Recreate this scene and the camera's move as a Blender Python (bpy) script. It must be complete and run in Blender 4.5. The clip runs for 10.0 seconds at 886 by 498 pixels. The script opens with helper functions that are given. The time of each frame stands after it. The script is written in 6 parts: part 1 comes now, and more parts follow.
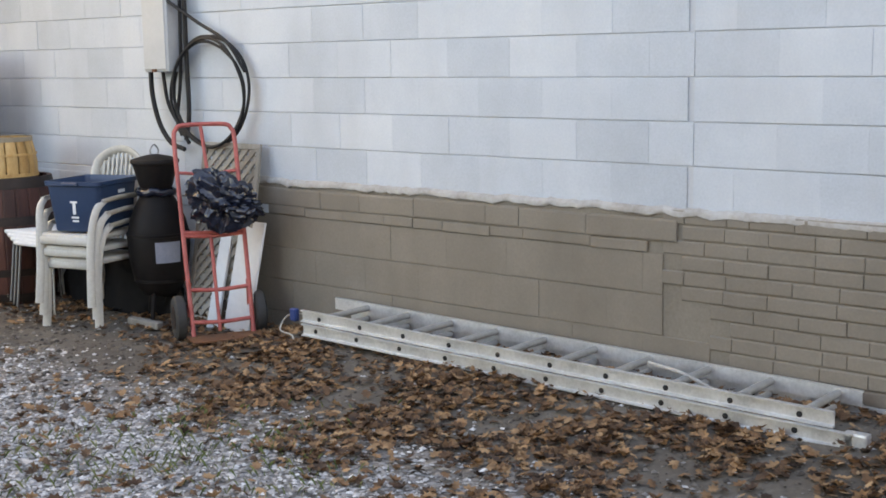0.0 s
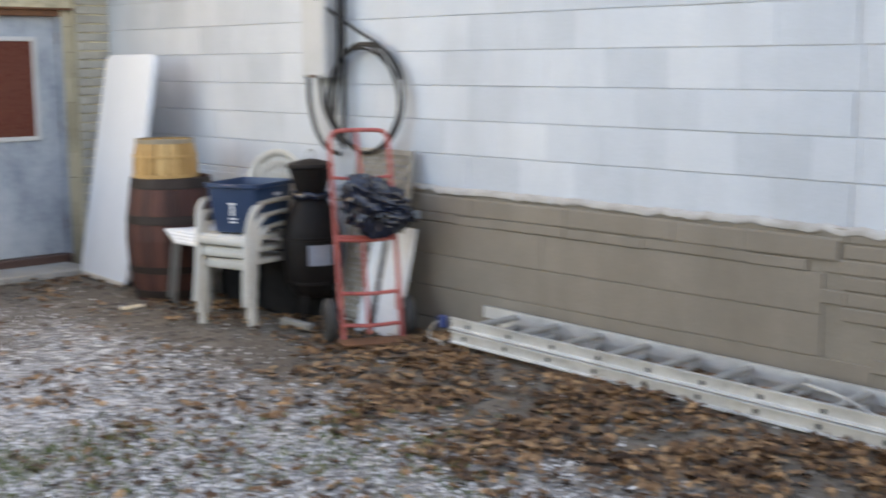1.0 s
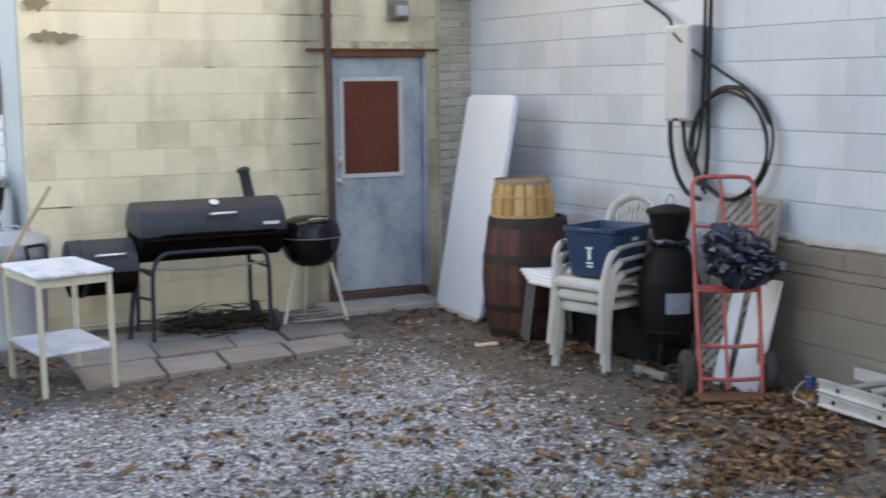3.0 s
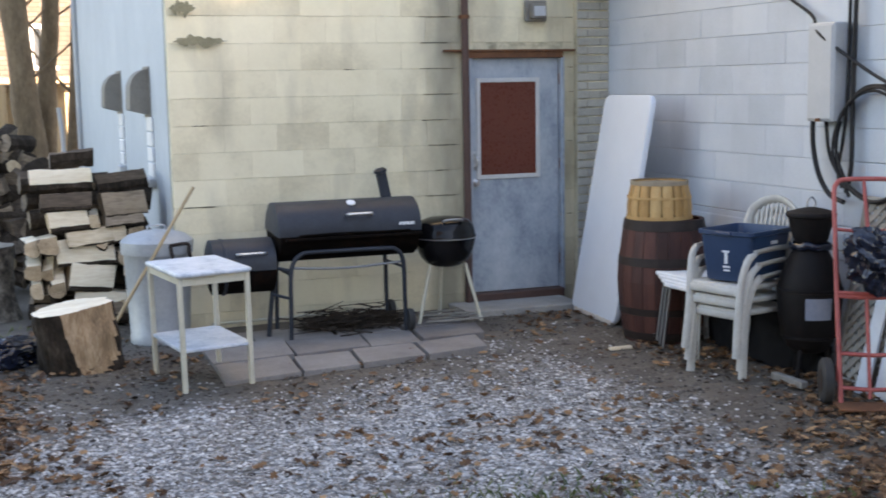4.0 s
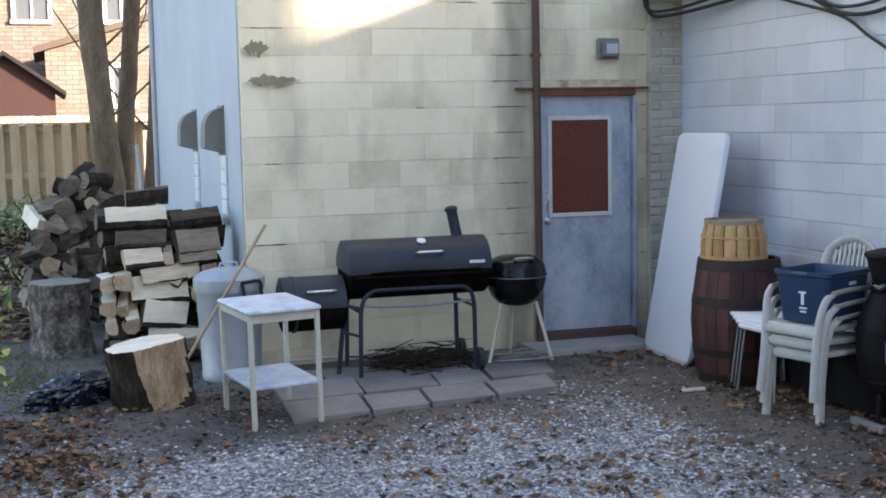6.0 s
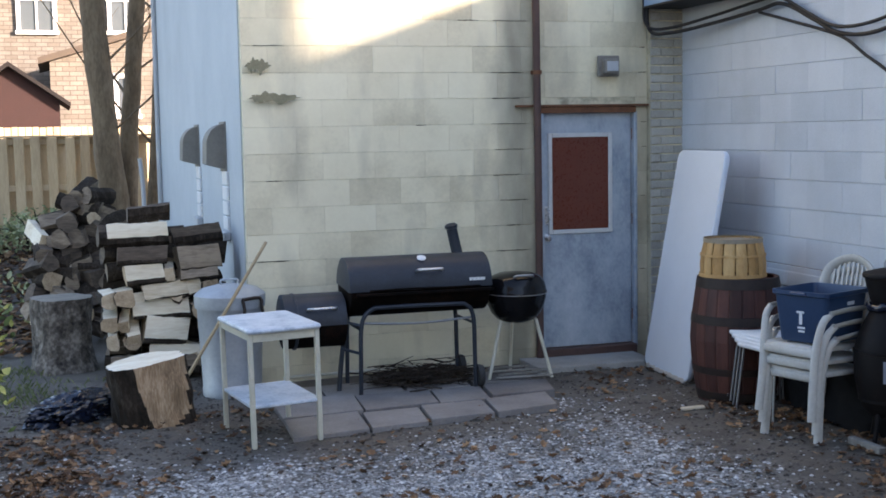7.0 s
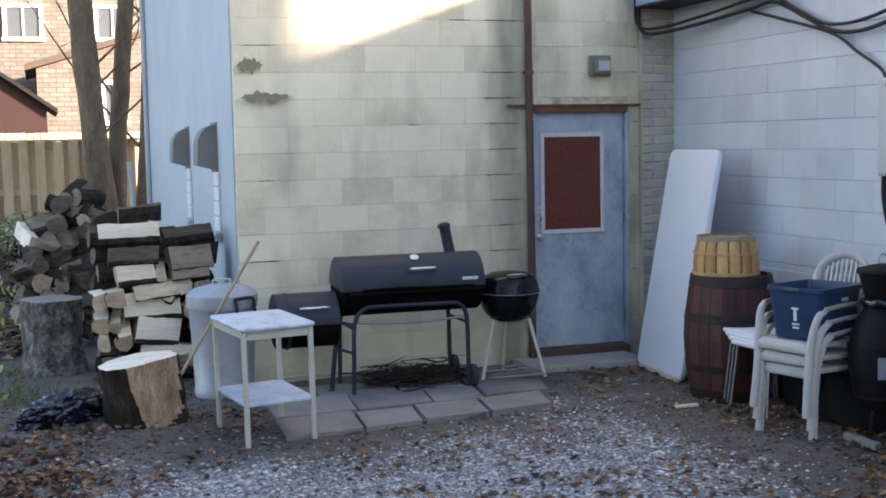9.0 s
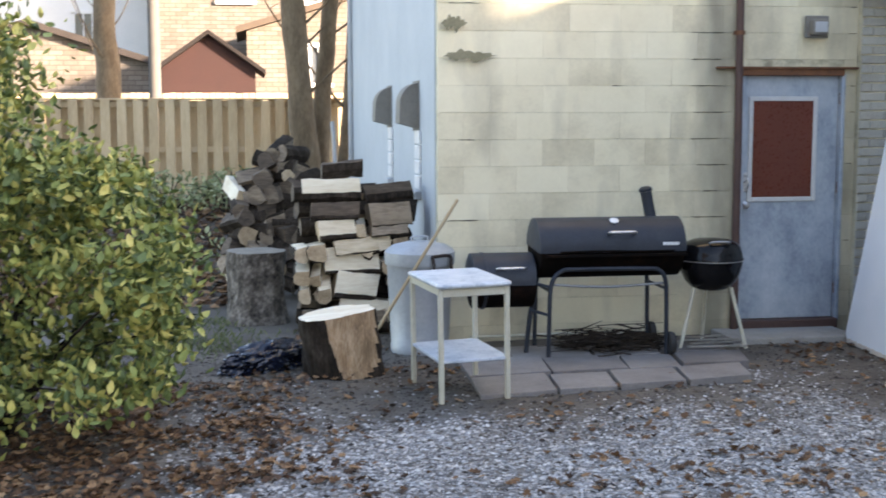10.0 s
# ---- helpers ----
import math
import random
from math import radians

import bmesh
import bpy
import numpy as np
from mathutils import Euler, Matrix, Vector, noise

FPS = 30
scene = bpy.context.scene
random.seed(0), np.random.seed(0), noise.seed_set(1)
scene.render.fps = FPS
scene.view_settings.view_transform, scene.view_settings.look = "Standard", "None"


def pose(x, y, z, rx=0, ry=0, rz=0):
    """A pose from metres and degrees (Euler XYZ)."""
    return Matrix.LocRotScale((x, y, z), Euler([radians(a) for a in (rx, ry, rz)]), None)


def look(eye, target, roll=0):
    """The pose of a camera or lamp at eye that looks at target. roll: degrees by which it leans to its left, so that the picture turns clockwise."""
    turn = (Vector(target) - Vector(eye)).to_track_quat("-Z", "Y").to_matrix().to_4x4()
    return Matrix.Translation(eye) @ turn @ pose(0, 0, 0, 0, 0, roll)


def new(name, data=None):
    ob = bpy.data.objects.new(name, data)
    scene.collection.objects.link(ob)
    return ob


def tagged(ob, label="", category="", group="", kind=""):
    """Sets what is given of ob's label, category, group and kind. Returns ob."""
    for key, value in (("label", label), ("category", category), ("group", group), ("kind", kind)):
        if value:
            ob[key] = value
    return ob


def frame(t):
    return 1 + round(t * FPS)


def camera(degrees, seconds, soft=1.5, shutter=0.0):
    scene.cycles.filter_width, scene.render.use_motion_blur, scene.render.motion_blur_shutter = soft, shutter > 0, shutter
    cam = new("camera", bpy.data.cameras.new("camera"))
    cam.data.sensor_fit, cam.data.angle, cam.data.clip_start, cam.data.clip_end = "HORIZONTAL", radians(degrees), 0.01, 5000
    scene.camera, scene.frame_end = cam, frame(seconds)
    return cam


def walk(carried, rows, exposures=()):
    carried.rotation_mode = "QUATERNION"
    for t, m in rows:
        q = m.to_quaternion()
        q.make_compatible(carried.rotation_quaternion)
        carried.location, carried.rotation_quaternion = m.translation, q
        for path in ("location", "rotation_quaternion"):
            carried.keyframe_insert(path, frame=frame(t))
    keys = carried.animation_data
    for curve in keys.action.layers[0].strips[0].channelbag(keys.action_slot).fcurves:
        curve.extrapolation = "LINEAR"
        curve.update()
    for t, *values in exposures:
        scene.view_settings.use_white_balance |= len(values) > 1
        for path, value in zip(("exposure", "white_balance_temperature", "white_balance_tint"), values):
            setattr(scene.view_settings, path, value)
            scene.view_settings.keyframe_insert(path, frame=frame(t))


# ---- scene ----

# ---------------- camera ----------------
cam = camera(39.4, 10.0, soft=1.7, shutter=0.6)
PATH = [
    (0, (-5.037, -9.511, 1.627), (-3.529, -8.234, 1.317), -1.0),
    (0.5, (-5.041, -9.516, 1.643), (-3.54, -8.231, 1.332), -0.7),
    (1, (-5.061, -9.464, 1.655), (-3.709, -8.021, 1.354), -0.4),
    (1.5, (-5.096, -9.377, 1.702), (-3.897, -7.801, 1.416), -0.2),
    (2, (-5.11, -9.34, 1.737), (-3.994, -7.701, 1.475), -0.2),
    (2.5, (-5.125, -9.31, 1.767), (-4.09, -7.617, 1.515), -0.4),
    (3, (-5.108, -9.283, 1.79), (-4.188, -7.527, 1.528), -0.6),
    (4.5, (-5.007, -9.316, 1.801), (-4.371, -7.437, 1.552), -1.2),
    (5, (-5.007, -9.298, 1.785), (-4.405, -7.406, 1.549), -1.4),
    (5.5, (-5.005, -9.278, 1.788), (-4.415, -7.38, 1.566), -1.4),
    (6, (-4.997, -9.276, 1.814), (-4.399, -7.378, 1.614), -1.1),
    (7.5, (-4.967, -9.317, 1.889), (-4.377, -7.415, 1.704), -1.0),
    (8, (-4.966, -9.303, 1.884), (-4.374, -7.402, 1.694), -1.1),
    (8.5, (-4.971, -9.298, 1.877), (-4.369, -7.399, 1.692), -1.1),
    (9, (-5.013, -9.28, 1.812), (-4.4, -7.384, 1.639), -1.1),
    (9.5, (-5.025, -9.207, 1.759), (-4.597, -7.264, 1.556), -0.9),
    (10, (-5.025, -9.188, 1.759), (-4.717, -7.225, 1.537), -0.1),
]
EXPOSURE = [(0, 3.24, 8650, 22), (0.7, 3.30, 8600, 22), (1.5, 3.25, 8500, 21), (2.5, 3.03, 8150, 21), (4.5, 2.79, 7200, 22), (6, 2.58, 6700, 20), (7.5, 2.38, 6550, 20), (9, 2.46, 6600, 20), (10, 2.84, 7200, 20)]
walk(cam, [(t, look(e, a, r)) for t, e, a, r in PATH], EXPOSURE)

# ---------------- light ----------------
SUN_WAY = Vector((-1.0, 0.75, -0.325)).normalized()
world = bpy.data.worlds.new("sky")
scene.world = world
world.use_nodes = True
wn = world.node_tree.nodes
sky = wn.new("ShaderNodeTexSky")
sky.sky_type = "NISHITA"
sky.sun_disc = False
sky.sun_elevation = math.asin(-SUN_WAY.z)
sky.sun_rotation = math.atan2(-SUN_WAY.x, -SUN_WAY.y)
wn["Background"].inputs[1].default_value = 0.12
world.node_tree.links.new(sky.outputs[0], wn["Background"].inputs[0])
sun_data = bpy.data.lights.new("sun", "SUN")
sun_data.energy, sun_data.angle, sun_data.color = 5.0, radians(3.5), (1.0, 0.86, 0.68)
sun = new("sun", sun_data)
sun.matrix_world = look((0, 0, 30), Vector((0, 0, 30)) + SUN_WAY)


# ---------------- materials ----------------
def mat(name, stops, rough=0.8, metal=0.0, scale=3.0, fine=60.0, bump=0.15, spread=0.5, vary=0.0, island=False, stretch=(1, 1, 1), fine_mix=0.35, spec=0.4, trans=0.0):
    """stops: colours run through by noise at two scales; vary: brightness change from piece to piece."""
    m = bpy.data.materials.new(name)
    m.use_nodes = True
    nt = m.node_tree
    n, l = nt.nodes, nt.links
    b = n["Principled BSDF"]
    b.inputs["Metallic"].default_value = metal
    b.inputs["Specular IOR Level"].default_value = spec
    tc = n.new("ShaderNodeTexCoord")
    geo = n.new("ShaderNodeNewGeometry")
    mp = n.new("ShaderNodeMapping")
    mp.inputs["Scale"].default_value = stretch
    l.new(geo.outputs["Position"], mp.inputs[0])
    n1 = n.new("ShaderNodeTexNoise")
    n1.inputs["Scale"].default_value = scale
    n1.inputs["Detail"].default_value = 6
    n1.inputs["Roughness"].default_value = 0.65
    n2 = n.new("ShaderNodeTexNoise")
    n2.inputs["Scale"].default_value = fine
    n2.inputs["Detail"].default_value = 4
    l.new(mp.outputs[0], n1.inputs["Vector"])
    l.new(mp.outputs[0], n2.inputs["Vector"])
    mix = n.new("ShaderNodeMix")
    mix.inputs[0].default_value = fine_mix
    l.new(n1.outputs[0], mix.inputs[2])
    l.new(n2.outputs[0], mix.inputs[3])
    fac = mix.outputs[0]
    if vary:
        src = geo.outputs["Random Per Island"]
        if not island:
            oi = n.new("ShaderNodeObjectInfo")
            src = oi.outputs["Random"]
        ma = n.new("ShaderNodeMath")
        ma.operation = "MULTIPLY_ADD"
        ma.inputs[1].default_value, ma.inputs[2].default_value = vary, -vary / 2
        l.new(src, ma.inputs[0])
        ad = n.new("ShaderNodeMath")
        l.new(fac, ad.inputs[0])
        l.new(ma.outputs[0], ad.inputs[1])
        fac = ad.outputs[0]
    ramp = n.new("ShaderNodeValToRGB")
    el = ramp.color_ramp.elements
    k = len(stops)
    for i, c in enumerate(stops):
        p = 0.5 + spread * (i / (k - 1) - 0.5) if k > 1 else 0.5
        e = el[i] if i < 2 else el.new(p)
        e.position = p
        e.color = (*c, 1)
    for i, c in enumerate(stops):
        el[i].position = 0.5 + spread * (i / max(k - 1, 1) - 0.5)
        el[i].color = (*c, 1)
    if k == 1:
        el.remove(el[1])
    l.new(fac, ramp.inputs[0])
    l.new(ramp.outputs[0], b.inputs["Base Color"])
    rm = n.new("ShaderNodeMapRange")
    rm.inputs["To Min"].default_value, rm.inputs["To Max"].default_value = max(rough - 0.12, 0.02), min(rough + 0.12, 1)
    l.new(n2.outputs[0], rm.inputs[0])
    l.new(rm.outputs[0], b.inputs["Roughness"])
    if bump:
        bp = n.new("ShaderNodeBump")
        bp.inputs["Strength"].default_value = bump
        bp.inputs["Distance"].default_value = 0.01
        l.new(mix.outputs[0], bp.inputs["Height"])
        l.new(bp.outputs[0], b.inputs["Normal"])
    if trans:
        b.inputs["Transmission Weight"].default_value = trans
    return m


M_grey = mat("pale_painted_block", [(0.36, 0.405, 0.46), (0.45, 0.50, 0.56), (0.54, 0.58, 0.625)], 0.75, scale=1.3, fine=90, vary=0.22, bump=0.2)
M_grey_joint = mat("pale_painted_mortar", [(0.38, 0.41, 0.45), (0.50, 0.53, 0.57)], 0.9, scale=2, fine=50)
M_tan = mat("tan_painted_block", [(0.155, 0.135, 0.11), (0.20, 0.175, 0.145), (0.255, 0.225, 0.188)], 0.8, scale=1.4, fine=80, vary=0.07, bump=0.2)
M_tan_joint = mat("tan_painted_mortar", [(0.13, 0.113, 0.092), (0.25, 0.224, 0.187)], 0.9, scale=3, fine=60)
M_ledge = mat("rough_mortar_ledge", [(0.22, 0.20, 0.175), (0.34, 0.33, 0.315), (0.45, 0.45, 0.45)], 0.9, scale=6, fine=40, bump=0.6)
M_yellow = mat("cream_painted_block", [(0.50, 0.44, 0.30), (0.74, 0.67, 0.485), (0.84, 0.775, 0.58)], 0.75, scale=1.1, fine=40, fine_mix=0.15, vary=0.22, bump=0.15)
M_yellow_joint = mat("cream_painted_mortar", [(0.30, 0.27, 0.19), (0.68, 0.62, 0.45), (0.76, 0.70, 0.52)], 0.9, scale=2.6, fine=20, spread=0.3)
M_bluegrey = mat("blue_grey_render", [(0.36, 0.40, 0.43), (0.44, 0.48, 0.51), (0.52, 0.55, 0.57)], 0.8, scale=1.0, fine=40)
# kept dark so that the added west wall bounces little light
M_darkboard = mat("dark_blocker_boards", [(0.020, 0.017, 0.015), (0.045, 0.038, 0.032)], 0.9, scale=3, fine=30, stretch=(3, 3, 0.3))
M_earth = mat("earth", [(0.06, 0.05, 0.041), (0.11, 0.094, 0.077), (0.18, 0.16, 0.135)], 0.95, scale=2.2, fine=45, bump=0.6, spread=0.45)


def stain(m, dark, spots, amount):
    """Water stains: upright streaks of grime gathered round given places along x, broken up by noise."""
    t = m.node_tree
    n, l = t.nodes, t.links
    g = n.new("ShaderNodeNewGeometry")
    sx = n.new("ShaderNodeSeparateXYZ")
    l.new(g.outputs["Position"], sx.inputs[0])
    mp = n.new("ShaderNodeMapping")
    mp.inputs["Scale"].default_value = (1.0, 1.0, 0.35)
    l.new(g.outputs["Position"], mp.inputs[0])
    nz = n.new("ShaderNodeTexNoise")
    nz.inputs["Scale"].default_value = 3.2
    nz.inputs["Detail"].default_value = 7
    l.new(mp.outputs[0], nz.inputs["Vector"])
    total = None
    for x, w, k in spots:
        d = n.new("ShaderNodeMath")
        d.operation = "SUBTRACT"
        d.inputs[1].default_value = x
        l.new(sx.outputs[0], d.inputs[0])
        a = n.new("ShaderNodeMath")
        a.operation = "ABSOLUTE"
        l.new(d.outputs[0], a.inputs[0])
        r = n.new("ShaderNodeMapRange")
        r.interpolation_type = "SMOOTHSTEP"
        r.inputs["From Min"].default_value, r.inputs["From Max"].default_value = w, 0.0
        r.inputs["To Min"].default_value, r.inputs["To Max"].default_value = 0.0, k
        l.new(a.outputs[0], r.inputs[0])
        if total is None:
            total = r.outputs[0]
        else:
            s = n.new("ShaderNodeMath")
            l.new(total, s.inputs[0])
            l.new(r.outputs[0], s.inputs[1])
            total = s.outputs[0]
    sm = n.new("ShaderNodeMath")
    l.new(total, sm.inputs[0])
    l.new(nz.outputs[0], sm.inputs[1])
    rr = n.new("ShaderNodeMapRange")
    rr.inputs["From Min"].default_value, rr.inputs["From Max"].default_value = 0.58, 1.05
    rr.inputs["To Max"].default_value = amount
    l.new(sm.outputs[0], rr.inputs[0])
    mx = n.new("ShaderNodeMix")
    mx.data_type = "RGBA"
    b = n["Principled BSDF"]
    l.new(b.inputs["Base Color"].links[0].from_socket, mx.inputs[6])
    l.new(rr.outputs[0], mx.inputs[0])
    mx.inputs[7].default_value = (*dark, 1)
    l.new(mx.outputs[2], b.inputs["Base Color"])


for m_ in (M_yellow, M_yellow_joint):
    stain(m_, (0.16, 0.15, 0.12), [(-1.42, 0.28, 0.5), (-3.25, 0.34, 0.17), (-0.35, 0.3, 0.4), (-1.0, 0.9, 0.12)], 0.75)
stain(M_grey, (0.34, 0.36, 0.39), [(0.0, 0.5, 0.12)], 0.5)
stain(M_tan, (0.12, 0.105, 0.085), [(0.0, 0.5, 0.12)], 0.6)

nt = M_earth.node_tree
att = nt.nodes.new("ShaderNodeAttribute")
att.attribute_name = "stony"
vor = nt.nodes.new("ShaderNodeTexVoronoi")
vor.inputs["Scale"].default_value = 38
geo_ = nt.nodes.new("ShaderNodeNewGeometry")
nt.links.new(geo_.outputs["Position"], vor.inputs["Vector"])
pebble = nt.nodes.new("ShaderNodeValToRGB")
for i_, (p_, c_) in enumerate(((0.15, (0.13, 0.125, 0.12)), (0.5, (0.29, 0.285, 0.28)), (0.9, (0.60, 0.60, 0.605)))):
    e_ = pebble.color_ramp.elements[i_] if i_ < 2 else pebble.color_ramp.elements.new(p_)
    e_.position, e_.color = p_, (*c_, 1)
sep = nt.nodes.new("ShaderNodeSeparateColor")
nt.links.new(vor.outputs["Color"], sep.inputs[0])
nt.links.new(sep.outputs[0], pebble.inputs[0])
mixg = nt.nodes.new("ShaderNodeMix")
mixg.data_type = "RGBA"
nt.links.new(att.outputs["Fac"], mixg.inputs[0])
nt.links.new([n for n in nt.nodes if n.type == "VALTORGB" and n != pebble][0].outputs[0], mixg.inputs[6])
nt.links.new(pebble.outputs[0], mixg.inputs[7])
nt.links.new(mixg.outputs[2], nt.nodes["Principled BSDF"].inputs["Base Color"])


def part(name, bm, material, parent=None, label="", smooth=None, kind="", category="", group=""):
    """Links a bmesh as one mesh object under a thing or a part."""
    me = bpy.data.meshes.new(name)
    bm.normal_update()
    bm.to_mesh(me)
    bm.free()
    for m in material if isinstance(material, (list, tuple)) else [material]:
        me.materials.append(m)
    if smooth is not None:
        for p in me.polygons:
            p.use_smooth = True
        if smooth < 179:
            me.set_sharp_from_angle(angle=radians(smooth))
    ob = new(name, me)
    if parent:
        ob.parent = parent
    return tagged(ob, label, category, group, kind)


def empty(name, m, label, category, group="", kind=""):
    ob = new(name)
    ob.empty_display_size = 0.1
    ob.matrix_world = m
    return tagged(ob, label, category, group, kind)


def shared(name, me, parent, m):
    ob = new(name, me)
    ob.parent = parent
    ob.matrix_local = m
    return ob


def box(bm, c, s, bevel=0.0, m=None, slot=0):
    """A box of size s about c, its edges bevelled."""
    r = bmesh.ops.create_cube(bm, size=1.0)
    vs = r["verts"]
    bmesh.ops.scale(bm, vec=s, verts=vs)
    fs = {f for v in vs for f in v.link_faces}
    if bevel:
        es = {e for v in vs for e in v.link_edges}
        o = bmesh.ops.bevel(bm, geom=list(es), offset=bevel, segments=2 if bevel > 0.008 else 1, affect="EDGES", profile=0.6)
        vs = list({v for v in o["verts"]} | {v for v in vs if v.is_valid})
        fs = {f for v in vs for f in v.link_faces}
    for f in fs:
        f.material_index = slot
    t = Matrix.Translation(c)
    bmesh.ops.transform(bm, matrix=(m or Matrix()) @ t if m else t, verts=vs)
    return vs


def rod(bm, a, b, r0, r1=None, seg=10, slot=0):
    """A round bar from a to b."""
    a, b = Vector(a), Vector(b)
    r1 = r0 if r1 is None else r1
    d = b - a
    q = d.to_track_quat("Z", "Y").to_matrix().to_4x4()
    o = bmesh.ops.create_cone(bm, cap_ends=True, segments=seg, radius1=r0, radius2=r1, depth=d.length, matrix=Matrix.Translation((a + b) / 2) @ q)
    for f in {f for v in o["verts"] for f in v.link_faces}:
        f.material_index = slot
    return o["verts"]


def curve(pts, n=6):
    """Points along a smooth line through pts."""
    p = [Vector(v) for v in pts]
    p = [2 * p[0] - p[1]] + p + [2 * p[-1] - p[-2]]
    out = []
    for i in range(1, len(p) - 2):
        for j in range(n):
            t = j / n
            a, b, c, d = p[i - 1 : i + 3]
            out.append(0.5 * (2 * b + (c - a) * t + (2 * a - 5 * b + 4 * c - d) * t * t + (3 * b - a - 3 * c + d) * t**3))
    return out + [p[-2]]


def tube(bm, pts, r, seg=8, n=6, flat=1.0, rr=None):
    """A bent bar of radius r along a smooth line; rr: radius at the end."""
    line = curve(pts, n) if n else [Vector(v) for v in pts]
    rings, up = [], None
    for i, p in enumerate(line):
        d = (line[min(i + 1, len(line) - 1)] - line[max(i - 1, 0)]).normalized()
        if up is None:
            up = d.orthogonal().normalized()
        up = (up - d * up.dot(d)).normalized()
        s = d.cross(up)
        k = r + ((rr if rr is not None else r) - r) * i / (len(line) - 1)
        rings.append([bm.verts.new(p + k * (math.cos(a) * up + flat * math.sin(a) * s)) for a in [2 * math.pi * j / seg for j in range(seg)]])
    for a, b in zip(rings, rings[1:]):
        for j in range(seg):
            bm.faces.new((a[j], a[(j + 1) % seg], b[(j + 1) % seg], b[j]))
    bm.faces.new(rings[0][::-1])
    bm.faces.new(rings[-1])
    return [v for g in rings for v in g]


def lathe(bm, profile, seg=32, wob=0.0, slot=0, m=None, caps=True):
    """A round body from (radius, height) pairs, bottom to top."""
    rings = []
    for r, z in profile:
        rings.append([bm.verts.new((r * math.cos(a) * (1 + wob * noise.noise((math.cos(a) * 2, math.sin(a) * 2, z * 3))), r * math.sin(a) * (1 + wob * noise.noise((math.cos(a) * 2, math.sin(a) * 2, z * 3 + 9))), z)) for a in [2 * math.pi * j / seg for j in range(seg)]])
    fs = []
    for a, b in zip(rings, rings[1:]):
        for j in range(seg):
            fs.append(bm.faces.new((a[j], a[(j + 1) % seg], b[(j + 1) % seg], b[j])))
    if caps:
        fs.append(bm.faces.new(rings[0][::-1]))
        fs.append(bm.faces.new(rings[-1]))
    for f in fs:
        f.material_index = slot
    vs = [v for g in rings for v in g]
    if m:
        bmesh.ops.transform(bm, matrix=m, verts=vs)
    return vs


def ring_of(n):
    return [2 * math.pi * i / n for i in range(n)]


# ---------------- ground ----------------
def ground_z(x, y):
    """Height of the yard: nearly level, with a bank of earth along the pale wall and a rise behind the woodpile."""
    bank = 0.105 * max(0.0, min(1.0, (x + 1.0) / 0.6)) * max(0.0, min(1.0, (-y - 4.0) / 0.6))
    back = 0.45 * max(0.0, min(1.0, (y - 2.4) / 4.0)) ** 1.3 * max(0.0, min(1.0, (-3.5 - x) / 0.8))
    return bank + back + 0.018 * noise.noise((x * 1.3, y * 1.3, 0)) + 0.008 * noise.noise((x * 5, y * 5, 3))


def spaced(a, b, step, far):
    near = list(np.arange(a, b, step))
    lo = [a - d for d in (0.5, 1.5, 4, 10, 25, 60, 150, far)][::-1]
    hi = [b + d for d in (0.5, 1.5, 4, 10, 25, 60, 150, far)]
    return lo + near + [b] + hi


bm = bmesh.new()
gx, gy = spaced(-9, 0.6, 0.1, 700), spaced(-13, 11, 0.12, 900)
grid = [[bm.verts.new((x, y, ground_z(x, y) if -12 < x < 2 and -12 < y < 14 else 0.3 if y > 10 else 0.0)) for x in gx] for y in gy]
for r0, r1 in zip(grid, grid[1:]):
    for i in range(len(gx) - 1):
        bm.faces.new((r0[i], r0[i + 1], r1[i + 1], r1[i]))
ground = part("ground", bm, M_earth, None, "bare brown earth yard with frosted gravel", 180, "structure", "ground")


# ---------------- walls ----------------
def block_mesh(name, w, h, material, depth=0.02, edge=0.006, side=None):
    """A block's face in the plane of local x and z, proud towards -y, with worn edges."""
    hw, hh = w / 2, h / 2
    side = edge if side is None else side
    v = [(-hw, 0, -hh), (hw, 0, -hh), (hw, 0, hh), (-hw, 0, hh)]
    v += [(-hw, -depth + side, -hh + 0.001), (hw, -depth + side, -hh + 0.001), (hw, -depth + side, hh - 0.001), (-hw, -depth + side, hh - 0.001)]
    v += [(-hw + side, -depth, -hh + edge), (hw - side, -depth, -hh + edge), (hw - side, -depth, hh - edge), (-hw + side, -depth, hh - edge)]
    f = [(8, 9, 10, 11)]
    for a in (0, 4):
        for i in range(4):
            j = (i + 1) % 4
            f.append((a + i, a + j, a + 4 + j, a + 4 + i))
    me = bpy.data.meshes.new(name)
    me.from_pydata(v, [], f)
    me.materials.append(material)
    return me


PITCH = 0.203
EAST = pose(0, 0, 0, 0, 0, -90)  # faces -x: local x runs to -y, local -y to -x
LEDGE, TOP_E = 0.899, 3.53
bm = bmesh.new()
box(bm, (0.16, -4.4, (LEDGE + TOP_E) / 2), (0.28, 11.2, TOP_E - LEDGE))
wall_east = part("wall_east", bm, M_grey_joint, None, "pale grey painted concrete block wall", None, "structure", "wall")
bm = bmesh.new()
box(bm, (0.16, -4.4, LEDGE / 2 - 0.3), (0.32, 11.2, LEDGE + 0.6))
wall_foot = part("wall_foundation", bm, M_tan_joint, None, "tan painted block and brick foundation wall", None, "structure", "wall")
# unseen far wall, roof, upper storey and chimney, added to bound the sun patch
bm = bmesh.new()
box(bm, (0.15, -21, 2.4), (0.3, 22, 5.4))
box(bm, (6.0, -4.4, 3.4), (11.4, 11.0, 0.2))
box(bm, (3.2, -9.7, 4.4), (5.8, 7.0, 1.9))
box(bm, (0.62, -3.62, 4.2), (0.66, 1.25, 1.6))
